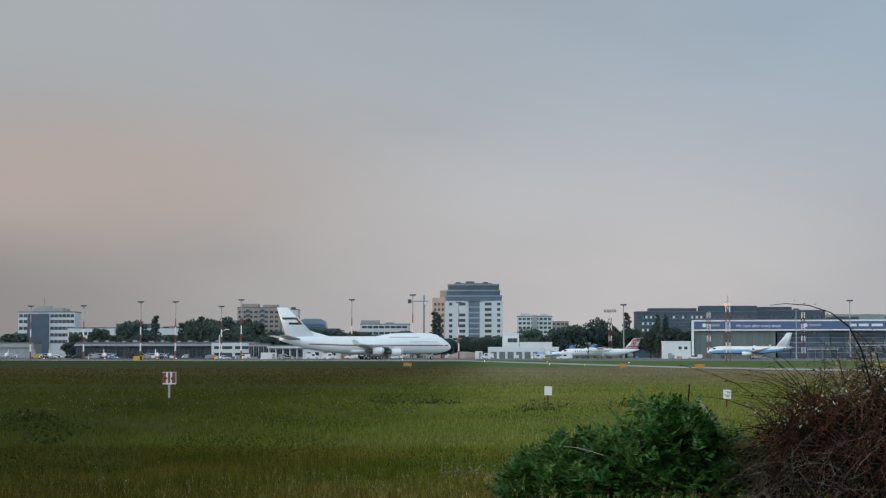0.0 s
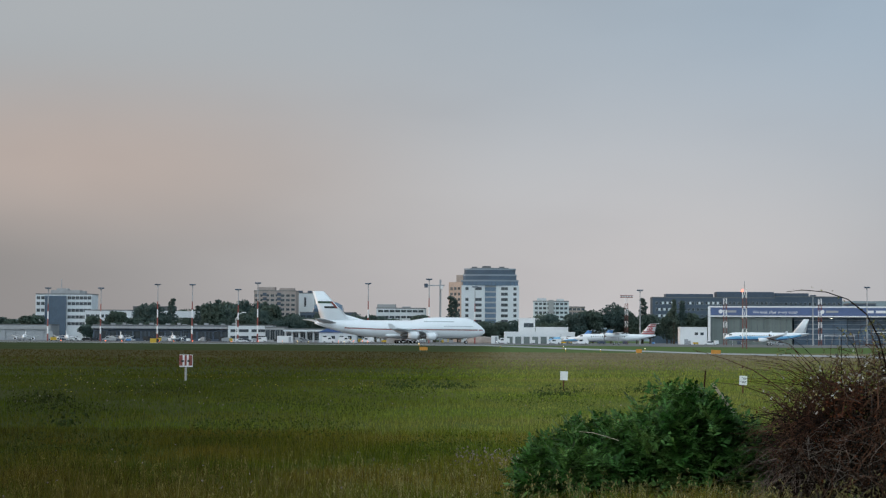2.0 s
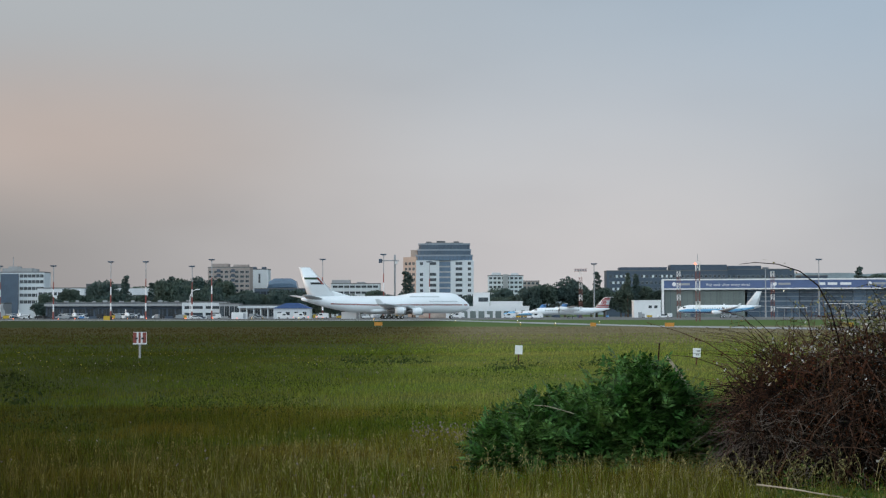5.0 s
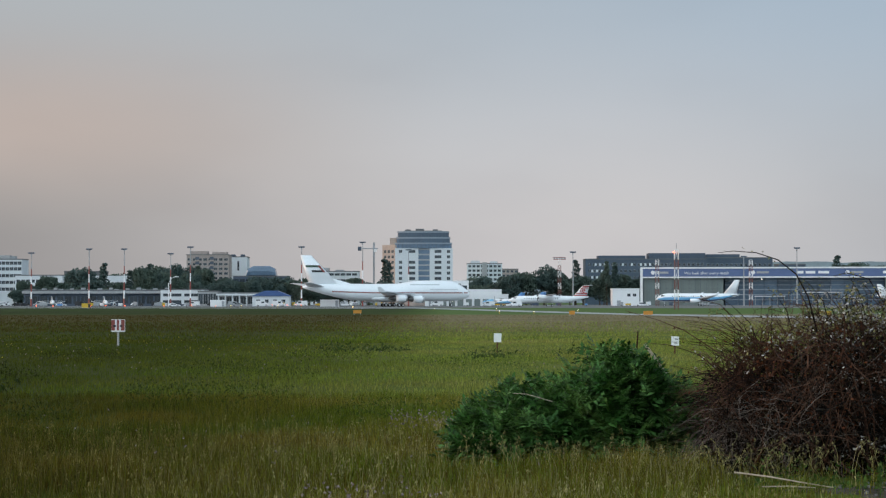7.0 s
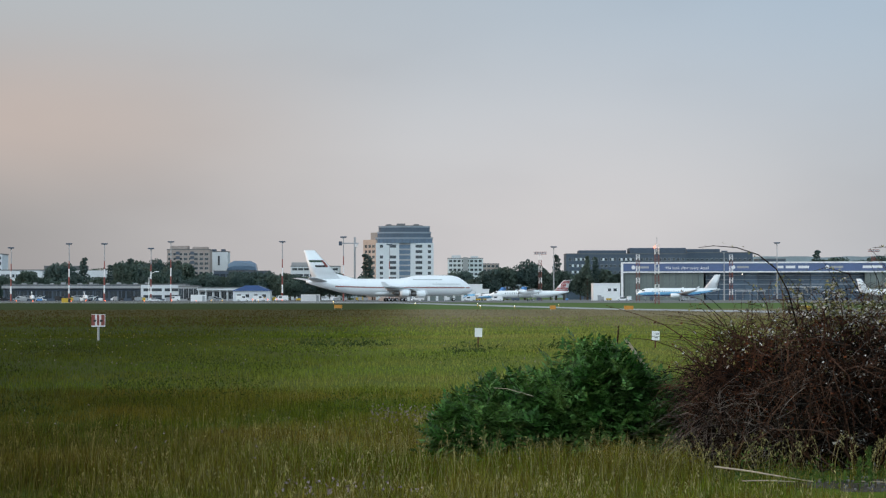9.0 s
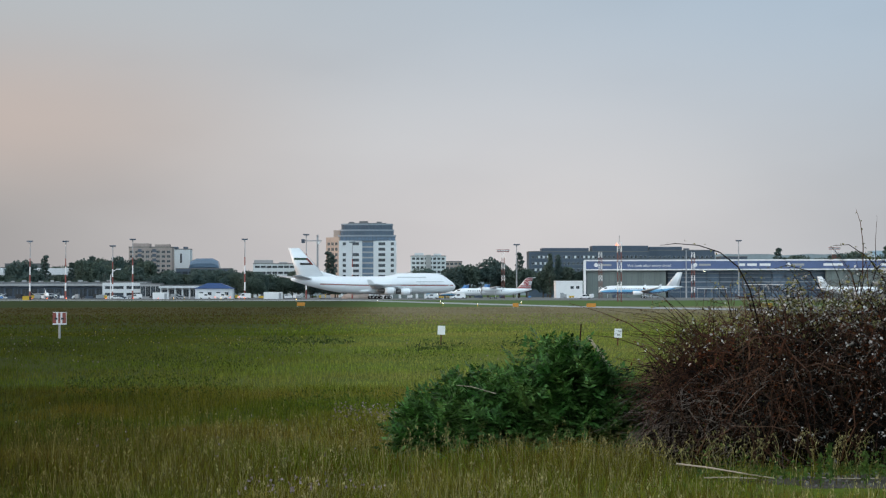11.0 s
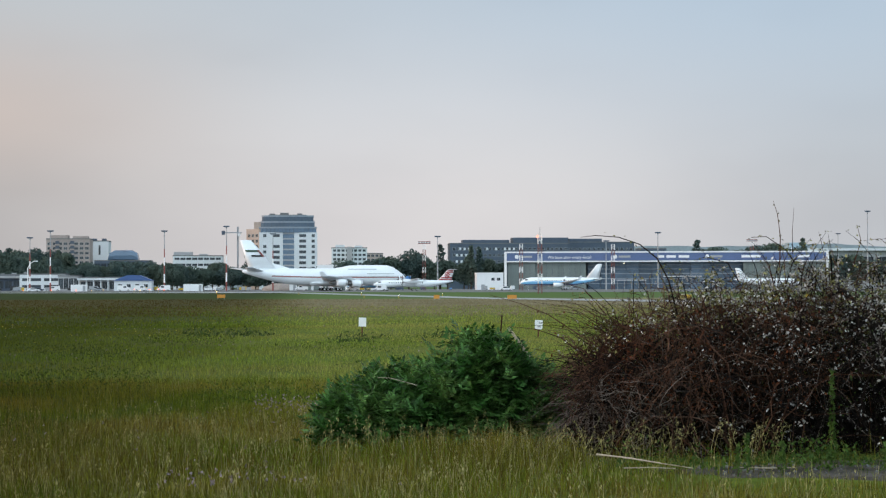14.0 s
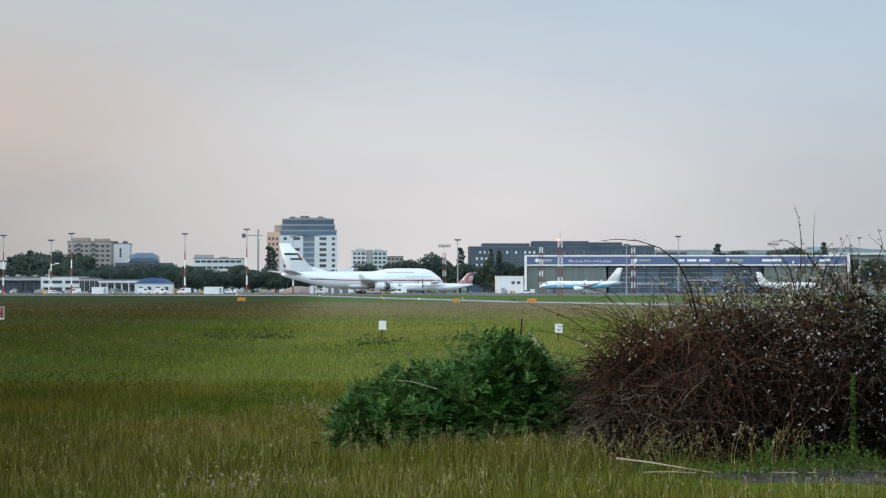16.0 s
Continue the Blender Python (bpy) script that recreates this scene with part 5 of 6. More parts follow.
def green_shrub():
    """The leafy green shrub: upright stems with feathered leaves."""
    rng = np.random.default_rng(21)
    e = thing("green_shrub", pose(1.5, 20.2, 0), "dense deep green shrub with feathered leaves in tall grass", "shrub")
    top = ((-1.45, 0.25), (-1.32, 0.55), (-1.15, 0.78), (-0.98, 0.88), (-0.73, 0.96), (-0.49, 0.94), (-0.25, 0.98), (-0.05, 0.96), (0.04, 1.19), (0.39, 1.27), (0.64, 1.33), (0.9, 1.29), (1.1, 1.06), (1.37, 0.92), (1.57, 0.8), (1.67, 0.6), (1.75, 0.3))
    e.scale = (0.94, 0.94, 1.07)
    # leaves stand in plumes round the heads of upright shoots, with dark gaps between
    heads = 190
    hx = np.concatenate([rng.uniform(-1.36, 1.62, heads - 34), rng.uniform(0.0, 1.5, 34)])
    hy = rng.uniform(-1, 1, heads)
    hz = profile(hx, top) * np.sqrt(np.clip(1 - (hy * 0.85) ** 2, 0.08, 1)) * np.where(rng.uniform(size=heads) < 0.5, rng.uniform(0.85, 0.97, heads), rng.uniform(0.45, 0.9, heads))
    per = 24
    n = heads * per
    u = np.tile(np.linspace(0, 1, per), heads)
    x = np.repeat(hx, per) + rng.normal(size=n) * 0.045
    z = np.clip(np.repeat(hz, per) - (1 - u) * np.repeat(np.minimum(hz * 0.9, rng.uniform(0.35, 0.75, heads)), per), 0.04, None)
    c = np.stack([x, np.repeat(hy * 0.95, per) + rng.normal(size=n) * 0.045, z], 1)
    # each leaf: a bowed rib with paired leaflets
    turn = np.arange(n) * 2.399 + np.repeat(rng.uniform(0, 6.28, heads), per)
    flat = 1.0 - 0.55 * u
    way = np.stack([np.cos(turn) * flat, np.sin(turn) * flat - 0.12, 0.15 + 0.85 * u], 1)
    L = rng.uniform(0.20, 0.40, n) * (1.0 - 0.30 * u)
    rib = arcs(rng, c, way, L, 6, 0.45, 0.06)
    d = rib[:, -1] - rib[:, 0]
    d /= np.linalg.norm(d, axis=1)[:, None]
    s = np.cross(d, np.array((0, 0, 1.0)) + rng.normal(size=(n, 3)) * 0.35)
    s /= np.linalg.norm(s, axis=1)[:, None]
    V = []
    for k in range(1, 6):
        p = rib[:, k]
        l = (L * (0.52 - 0.07 * k))[:, None]
        for sg in (-1, 1):
            a = s * sg * 0.9 + d * 0.55
            w = np.cross(a, np.cross(d, s)) * 0.17
            dip = np.array((0, 0, -0.18))
            V.append(np.stack([p, p + a * l * 0.45 + w * l, p + a * l + dip * l, p + a * l * 0.45 - w * l], 1))
    p = rib[:, 5]
    l = (L * 0.35)[:, None]
    V.append(np.stack([p, p + d * l * 0.5 + s * l * 0.25, p + d * l, p + d * l * 0.5 - s * l * 0.25], 1))
    v = np.concatenate(V).reshape(-1, 3)
    mesh_np("foliage", v, np.arange(len(v)).reshape(-1, 4), M_SHRUB, e, "deep green feathered leaves")
    m = 70
    bx = rng.uniform(-1.2, 1.3, m)
    st = np.stack([bx, rng.uniform(-0.5, 0.5, m), np.full(m, -0.05)], 1)
    pth = arcs(rng, st, np.stack([rng.normal(size=m) * 0.25, rng.normal(size=m) * 0.2, np.ones(m)], 1), profile(bx, top) * 0.95, 7, 0.05, 0.05)
    v, f = twigs(rng, pth, np.full(m, 0.009), 0.003)
    mesh_np("stem", v, f, M_WEED, e, "green stems")
    part("dry_stem", tube(bmesh.new(), [(-0.75, -0.98, 0.80), (-0.58, -1.0, 0.79), (-0.42, -1.0, 0.75), (-0.27, -0.98, 0.71)], [0.003, 0.004, 0.005, 0.005], 6), M_STRAW, e, "bleached dry stem")
    part("dry_stem", tube(bmesh.new(), [(0.86, 0.1, 0.4), (0.87, 0.1, 1.1), (0.9, 0.12, 1.44)], [0.014, 0.012, 0.009], 6), M_TWIG, e, "dark dead stem")


def brown_thicket():
    """The tangle of dead brambles, grey low down, russet in the middle, with pale and yellowing leaves."""
    rng = np.random.default_rng(31)
    X0, Y0 = 0.0, 19.2
    e = thing("bramble_thicket", pose(X0, Y0, 0), "tall tangle of dead red-brown brambles with pale leaves", "thicket")
    top = ((2.6, 0.3), (2.85, 1.0), (3.1, 1.42), (3.4, 1.68), (3.8, 1.88), (4.4, 2.02), (4.9, 2.12), (5.4, 2.25), (6.0, 2.30), (6.8, 2.35), (8.4, 2.3))
    # canes arch out of the ground
    n = 640
    x = rng.uniform(3.25, 8.0, n)
    y = rng.normal(size=n) * 0.55
    way = np.stack([rng.normal(size=n) * 0.45 - 0.12, rng.normal(size=n) * 0.35 - 0.10, rng.uniform(0.7, 1.3, n)], 1)
    h = profile(x, top)
    p = arcs(rng, np.stack([x, y, np.full(n, -0.05)], 1), way, h * rng.uniform(0.9, 1.5, n), 10, 0.42, 0.10)
    lim = (profile(p[..., 0], top) * rng.uniform(0.7, 1.02, (n, 1)) / np.maximum(p[..., 2], 0.05)).min(axis=1)
    p[..., 2] *= np.clip(lim, 0.2, 1.0)[:, None]
    x, p = x[lim > 0.5], p[lim > 0.5]
    # right-hand canes get the near-black copy, which paints that side as shaded
    shade_side = x > 5.5
    for pick, mt, words in ((~shade_side, M_TWIG, "arching red-brown canes"), (shade_side, M_TWIGD, "arching canes with shade put into their dark colour")):
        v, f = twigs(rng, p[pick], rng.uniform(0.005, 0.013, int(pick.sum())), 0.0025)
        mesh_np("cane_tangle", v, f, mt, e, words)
    # fine twigs fill the mass
    def fill(m, x0, x1, lo, hi, lmin, lmax, r, mt, name, label, front=0.8):
        xx = rng.uniform(x0, x1, m)
        t = rng.uniform(lo, hi, m)
        zz = profile(xx, top) * t
        yy = rng.normal(size=m) * 0.5 - front * rng.uniform(0, 1, m) ** 2 * np.sin(np.clip(t, 0.05, 1) * 2.6)
        w = rng.normal(size=(m, 3)) * np.array((1.0, 0.6, 0.75))
        q = arcs(rng, np.stack([xx, yy, zz], 1), w, rng.uniform(lmin, lmax, m), 6, 0.30, 0.13)
        q[..., 2] = np.maximum(q[..., 2], 0.02)
        vv, ff = twigs(rng, q, rng.uniform(0.6, 1.3, m) * r, r * 0.4)
        mesh_np(name, vv, ff, mt, e, label)
        return q
    # core twigs coloured near-black in place of the shade inside the mass
    fill(7600, 3.1, 8.2, 0.03, 0.70, 0.25, 0.7, 0.0072, M_TWIGD, "old_wood_tangle", "near-black twigs that paint the shade inside the tangle", 0.05)
    fill(1350, 2.95, 6.0, 0.38, 0.82, 0.25, 0.7, 0.0042, M_TWIG, "twig_tangle", "tangled russet twigs")
    fill(420, 6.0, 8.2, 0.2, 0.85, 0.30, 0.8, 0.0042, M_TWIG, "twig_tangle", "sparse russet twigs among pale leaves")
    fill(900, 2.9, 4.3, 0.02, 0.50, 0.25, 0.7, 0.0036, M_TWIGG, "dead_twig_tangle", "grey dead twigs low in the tangle", 1.0)
    fill(170, 4.3, 6.5, 0.05, 0.75, 0.4, 1.0, 0.0042, M_TWIGG, "dead_twig_tangle", "single grey dead twigs before the russet", 1.0)
    fill(420, 2.95, 8.2, 0.74, 0.95, 0.25, 0.55, 0.0034, M_TWIG, "spray", "thin sprays above the tangle")
    fill(620, 3.4, 6.8, 0.45, 0.86, 0.15, 0.45, 0.0030, M_TWIGG, "dead_twig_tangle", "fine grey-beige twigs over the russet", 0.9)
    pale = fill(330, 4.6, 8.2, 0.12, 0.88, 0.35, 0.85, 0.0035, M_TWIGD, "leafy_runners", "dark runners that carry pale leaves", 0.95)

    def branching(count, x0, x1, rise, mt, words, lit, size, per):
        """Forked leafy branches that stand up out of the tangle, with tufts of small leaves at the buds."""
        m = count
        xx = rng.uniform(x0, x1, m)
        zz = profile(xx, top)
        st = np.stack([xx, rng.normal(size=m) * 0.35 - 0.3, zz * 0.62], 1)
        up = np.stack([rng.normal(size=m) * 0.55 - 0.15, rng.normal(size=m) * 0.25, np.ones(m)], 1)
        main = arcs(rng, st, up, zz * rng.uniform(0.28, rise, m), 8, 0.16, 0.09)
        side = []
        for k in (2, 3, 4, 5, 6):
            w = rng.normal(size=(m, 3)) * np.array((1.0, 0.5, 0.4)) + np.array((0, 0, 0.45))
            side.append(arcs(rng, main[:, k], w, rng.uniform(0.10, 0.34, m) * (1.15 - 0.1 * k), 8, 0.12, 0.10))
        side = np.concatenate(side)
        v1, f1 = twigs(rng, main, rng.uniform(0.007, 0.013, m), 0.0025)
        v2, f2 = twigs(rng, side, np.full(len(side), 0.0048), 0.0016)
        mesh_np("leafy_branch", np.concatenate([v1, v2]), np.concatenate([f1, f2 + len(v1)]), mt, e, words)
        buds = np.concatenate([side[:, 3], side[:, 5], side[:, 7], main[:, 4], main[:, 7]])
        buds = buds[rng.uniform(size=len(buds)) < lit]
        c = np.repeat(buds, per, 0) + rng.normal(size=(len(buds) * per, 3)) * 0.020
        half = rng.uniform(size=len(c)) < 0.62
        for pick, ml, lw in ((half, M_YELL, "tufts of yellow-green leaves"), (~half, M_PALEL, "tufts of pale leaves")):
            vv, ff = leaf_cards(rng, c[pick], size, 0.2, 1.5)
            mesh_np("leafage", vv, ff, ml, e, lw)
    branching(52, 3.1, 5.0, 0.44, M_TWIG, "forked russet branches", 0.30, 0.026, 3)
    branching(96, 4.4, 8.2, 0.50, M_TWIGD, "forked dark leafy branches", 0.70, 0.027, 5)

    def leaves(m, x0, x1, lo, hi, size, mt, name, label, front):
        xx = x0 + (x1 - x0) * rng.uniform(0, 1, m) ** 0.8
        t = rng.uniform(lo, hi, m)
        c = np.stack([xx, rng.normal(size=m) * 0.35 - front * rng.uniform(0.3, 1.1, m) * np.sin(np.clip(t, 0.1, 1) * 2.6), profile(xx, top) * t], 1)
        c += 0.10 * np.sin(c[:, [2, 0, 1]] * 7.0)
        vv, ff = leaf_cards(rng, c, size, -0.3, 1.5)
        mesh_np(name, vv, ff, mt, e, label)
    leaves(4200, 3.3, 5.9, 0.22, 0.78, 0.024, M_DEADL, "dead_leaves", "curled russet leaves", 0.75)
    run = pale[:, 1:].reshape(-1, 3)
    run = np.repeat(run, 3, 0) + rng.normal(size=(len(run) * 3, 3)) * 0.022
    vv, ff = leaf_cards(rng, run[rng.uniform(size=len(run)) < 0.7], 0.028, -0.3, 1.5)
    mesh_np("pale_leaves", vv, ff, M_PALEL, e, "pale grey withered leaves along the runners")
    leaves(1700, 3.9, 8.2, 0.45, 0.92, 0.017, M_PALEL, "pale_leaves", "single pale withered leaves", 0.85)
    leaves(1000, 5.2, 8.2, 0.12, 0.80, 0.024, M_PALEL, "pale_leaves", "pale withered leaves on the shaded side", 1.05)
    leaves(900, 5.7, 8.2, 0.05, 0.62, 0.026, M_DARKW, "low_leaves", "dull green leaves low down", 0.9)
    # single long shoots that stand out against the sky
    def shoot(pts, r, name="shoot", mt=M_TWIG, leafy=0):
        s = part(name, tube(bmesh.new(), pts, [r * (1 - 0.75 * k / (len(pts) - 1)) for k in range(len(pts))], 5), mt, e)
        if leafy:
            a = np.array(pts)
            c = np.concatenate([a[k] + (a[k + 1] - a[k]) * rng.uniform(0, 1, (leafy, 1)) for k in range(len(a) - 1)]) + rng.normal(size=(leafy * (len(a) - 1), 3)) * 0.02
            vv, ff = leaf_cards(rng, c, 0.022, -0.2, 1.5)
            mesh_np("shoot_leaves", vv, ff, M_YELL if leafy > 1 else M_DEADL, s)
    shoot([(4.15, -0.5, 1.55), (4.05, -0.5, 1.95), (3.92, -0.5, 2.2), (3.72, -0.5, 2.36), (3.48, -0.5, 2.44), (3.22, -0.5, 2.46), (3.05, -0.5, 2.44)], 0.011, "shoot", M_TWIGD, 3)
    shoot([(5.35, -0.4, 2.1), (5.36, -0.4, 2.45), (5.33, -0.4, 2.7), (5.28, -0.4, 2.86)], 0.008, leafy=2)
    shoot([(5.5, -0.4, 2.25), (5.5, -0.4, 2.5), (5.52, -0.4, 2.78)], 0.005)
    shoot([(5.6, -0.4, 2.05), (5.42, -0.4, 2.3), (5.2, -0.4, 2.45), (5.02, -0.4, 2.44)], 0.009, leafy=6)
    shoot([(4.9, -0.4, 1.9), (4.75, -0.4, 2.15), (4.5, -0.4, 2.22), (4.35, -0.4, 2.18)], 0.008, leafy=5)
    shoot([(4.2, -0.6, 1.5), (4.12, -0.6, 1.9), (4.2, -0.6, 2.2)], 0.007, leafy=5)
    shoot([(6.2, -0.4, 2.1), (6.3, -0.4, 2.4), (6.25, -0.4, 2.6)], 0.007, leafy=6)
    shoot([(3.4, -0.6, 1.1), (3.0, -0.7, 1.35), (2.65, -0.7, 1.58), (2.35, -0.7, 1.70), (2.0, -0.7, 1.80)], 0.009, leafy=1)
    shoot([(3.2, -0.6, 1.0), (2.8, -0.7, 1.32), (2.5, -0.7, 1.42), (2.2, -0.7, 1.45)], 0.008, leafy=1)
    for k in range(42):
        a = rng.uniform(3.2, 7.8)
        z = float(profile(a, top))
        dx = rng.uniform(-0.5, 0.35)
        shoot([(a, -0.4, z - 0.45), (a + dx * 0.35, -0.42, z - 0.1), (a + dx * 0.8, -0.42, z + 0.08), (a + dx * 1.2, -0.42, z + rng.uniform(0.0, 0.25))], 0.006, "shoot", M_TWIGD if k % 3 else M_TWIG, 2 + 3 * (k % 2))
    for k in range(30):
        z = rng.uniform(0.75, 1.6)
        a = 3.15 + 0.5 * max(0.0, z - 1.2)
        r = rng.uniform(0.35, 0.85)
        up = rng.uniform(0.0, 0.4)
        shoot([(a + 0.3, -0.5, z - 0.2), (a, -0.55, z), (a - r * 0.5, -0.6, z + up * 0.8), (a - r, -0.6, z + up)], 0.0055, leafy=1)
    # pale grey twigs paint highlights across the front of the tangle
    for k in range(16):
        a, z = rng.uniform(3.0, 7.2), rng.uniform(0.25, 1.2)
        dx = rng.uniform(-0.6, 0.6)
        shoot([(a, -1.0, z), (a + dx * 0.4, -1.08, z + 0.10), (a + dx, -1.05, z + rng.uniform(-0.2, 0.15))], 0.0048, "bleached_twig", M_TWIGG)
    # dark bent iron post in the thicket
    p = part("bent_post", tube(bmesh.new(), [(6.24, -0.65, -0.05), (6.21, -0.65, 1.32), (6.13, -0.65, 1.66), (6.04, -0.65, 1.80), (5.96, -0.65, 1.84), (5.83, -0.65, 1.77)], [0.022, 0.024, 0.034, 0.040, 0.034, 0.016], 8), M_TWIGD, None)
    p.location = (0, Y0, 0)
    tagged(p, "bent dark iron post in the brambles", "post")


def undergrowth():
    """Loose sticks, bare soil and weeds before the thicket."""
    rng = np.random.default_rng(41)
    bm = bmesh.new()
    rings = []
    for f, z in ((1.0, -0.07), (0.78, 0.035), (0.4, 0.05)):
        rings.append([bm.verts.new((6.0 + f * 2.9 * math.cos(a) * (1 + 0.12 * math.sin(5 * a)), 16.7 + f * 1.0 * math.sin(a) * (1 + 0.2 * math.cos(4 * a) + 0.15 * math.sin(7 * a)), z + 0.012 * math.sin(9 * a + f * 7))) for a in (k * math.tau / 48 for k in range(48))])
    for r0, r1 in zip(rings, rings[1:]):
        for k in range(48):
            bm.faces.new((r0[k], r0[(k + 1) % 48], r1[(k + 1) % 48], r1[k]))
    bm.faces.new(rings[-1])
    tagged(part("bare_patch", bm, M_EARTH, smooth=True), "bare dusty soil before the brambles", kind="structure")
    for pts, r in (([(2.9, 16.85, 0.20), (3.22, 16.7, 0.17), (3.55, 16.6, 0.12), (3.82, 16.55, 0.08)], 0.009), ([(3.1, 16.45, 0.10), (3.35, 16.4, 0.11), (3.62, 16.45, 0.09)], 0.007), ([(4.25, 16.5, 0.09), (4.55, 16.45, 0.085), (4.85, 16.5, 0.08)], 0.006)):
        tagged(part("fallen_stick", tube(bmesh.new(), pts, [r, r, r * 0.8, r * 0.6][: len(pts)], 6), M_STRAW), "bleached fallen stick lying before the brambles", "stick", "fallen sticks")
    # stones on the bare soil
    bm = bmesh.new()
    for k in range(110):
        r = rng.uniform(0.008, 0.022)
        a = bmesh.ops.create_icosphere(bm, subdivisions=1, radius=r, matrix=pose(rng.uniform(3.8, 7.6), rng.uniform(16.1, 17.3), 0.045 + 0.3 * r))
        for v in a["verts"]:
            v.co += Vector(rng.normal(size=3)) * r * 0.2
    tagged(part("pebbles", bm, M_ROOF, kind="stuff"), "scattered small grey stones on bare soil", "stones")
    # mat of low weeds and curved pale grasses at the foot of the brambles
    n = 5200
    c = np.stack([3.0 + 5.2 * rng.uniform(size=n) ** 0.7, rng.normal(size=n) * 0.38 + 17.1, np.abs(rng.normal(size=n)) * 0.09 + 0.03], 1)
    c[:, 2] *= 1 + 0.8 * np.sin(c[:, 0] * 5.0) * np.sin(c[:, 0] * 2.3 + c[:, 1] * 3)
    c = c[np.sin(c[:, 0] * 3.7 + 1.0) + np.sin(c[:, 1] * 6 + c[:, 0] * 2) > -0.5]
    v, f = leaf_cards(rng, c, 0.026, 0.8, 1.8)
    tagged(mesh_np("low_weeds", v, f, M_WEED), "mat of low green weeds before the brambles", "weeds")
    n = 85
    st = np.stack([2.7 + 2.4 * rng.uniform(size=n) ** 1.4, rng.uniform(16.9, 18.0, n), np.full(n, -0.02)], 1)
    p = arcs(rng, st, np.stack([rng.normal(size=n) * 0.30, rng.normal(size=n) * 0.2, np.ones(n)], 1), rng.uniform(0.35, 0.70, n), 8, 0.22, 0.06)
    v, f = twigs(rng, p, np.full(n, 0.0024), 0.0014)
    q = (p[:, 5:, None, :] + rng.normal(size=(n, 3, 4, 3)) * 0.012).reshape(-1, 3)
    v2, f2 = leaf_cards(rng, q, 0.010, 1.5, 2.8)
    tagged(mesh_np("bowed_grass", np.concatenate([v, v2]), np.concatenate([f, f2 + len(v)]), M_DRYG), "bowed pale grass stalks with seed heads", "grass")
    # upright fresh weeds
    for x, y, h in ((4.3, 16.3, 0.40), (4.18, 16.2, 0.30), (4.62, 16.2, 0.34), (5.6, 17.7, 0.95), (5.7, 16.3, 0.30), (5.15, 16.4, 0.26), (6.1, 16.5, 0.34)):
        e = thing("tall_weed", pose(x, y, 0.03), "fresh green tall weed before the brambles", "weed", "weeds before the brambles")
        part("stem", tube(bmesh.new(), [(0, 0, 0), (0.02, 0, h * 0.5), (0.0, 0.02, h)], [0.007, 0.005, 0.002], 6), M_WEED, e)
        m = int(190 * h)
        z = rng.uniform(0.08, 1.0, m) * h
        a = rng.uniform(0, math.tau, m)
        w = np.stack([np.cos(a), np.sin(a), rng.uniform(0.2, 0.9, m)], 1)
        c = np.stack([np.zeros(m), np.zeros(m), z], 1) + w * (0.012 + 0.022 * (1 - z / h))[:, None]
        v, f = leaf_cards(rng, c, 0.028, 0.7, 2.2)
        mesh_np("foliage", v, f, M_WEED, e)
    # a white slat leaning beside the shrub
    s = part("leaning_slat", boxes((0, 0, 0, 0.034, 0.018, 1.70)), M_STRAW, None)
    s.matrix_basis = pose(3.40, 20.3, 0.0, 0, -35, 0)
    tagged(s, "pale wooden slat leaning beside the shrub", "slat")


green_shrub()
brown_thicket()
undergrowth()


# ---- masts, signs, vehicles ----
def flood_mast(x, y, h, red=True):
    """A floodlight mast: a banded tube, a head frame and lamps."""
    e = thing("floodlight_mast", pose(x, y, 0), "tall floodlight mast with red and white bands" if red else "tall plain grey floodlight mast", "mast", "floodlight masts on the apron")
    n = 7
    for k in range(n):
        z0, z1 = h * k / n, h * (k + 1) / n
        r0, r1 = 0.34 - 0.19 * k / n, 0.34 - 0.19 * (k + 1) / n
        part("pole_section", tube(bmesh.new(), [(0, 0, z0), (0, 0, z1)], [r0, r1], 10), (M_RED if k % 2 == 0 else M_WHITE) if red and k < 5 else M_STEEL, e)
    head = part("head_frame", boxes((0, 0, h, 1.9, 0.5, 0.2), (0, 0, h - 0.7, 0.4, 0.4, 0.8), (0, 0, h + 0.45, 2.7, 0.4, 0.16)), M_STEEL, e)
    for k in range(5):
        part("lamp", boxes((-1.0 + 0.5 * k, -0.4, h + 0.12, 0.5, 0.45, 0.45)), M_SLATE, head)


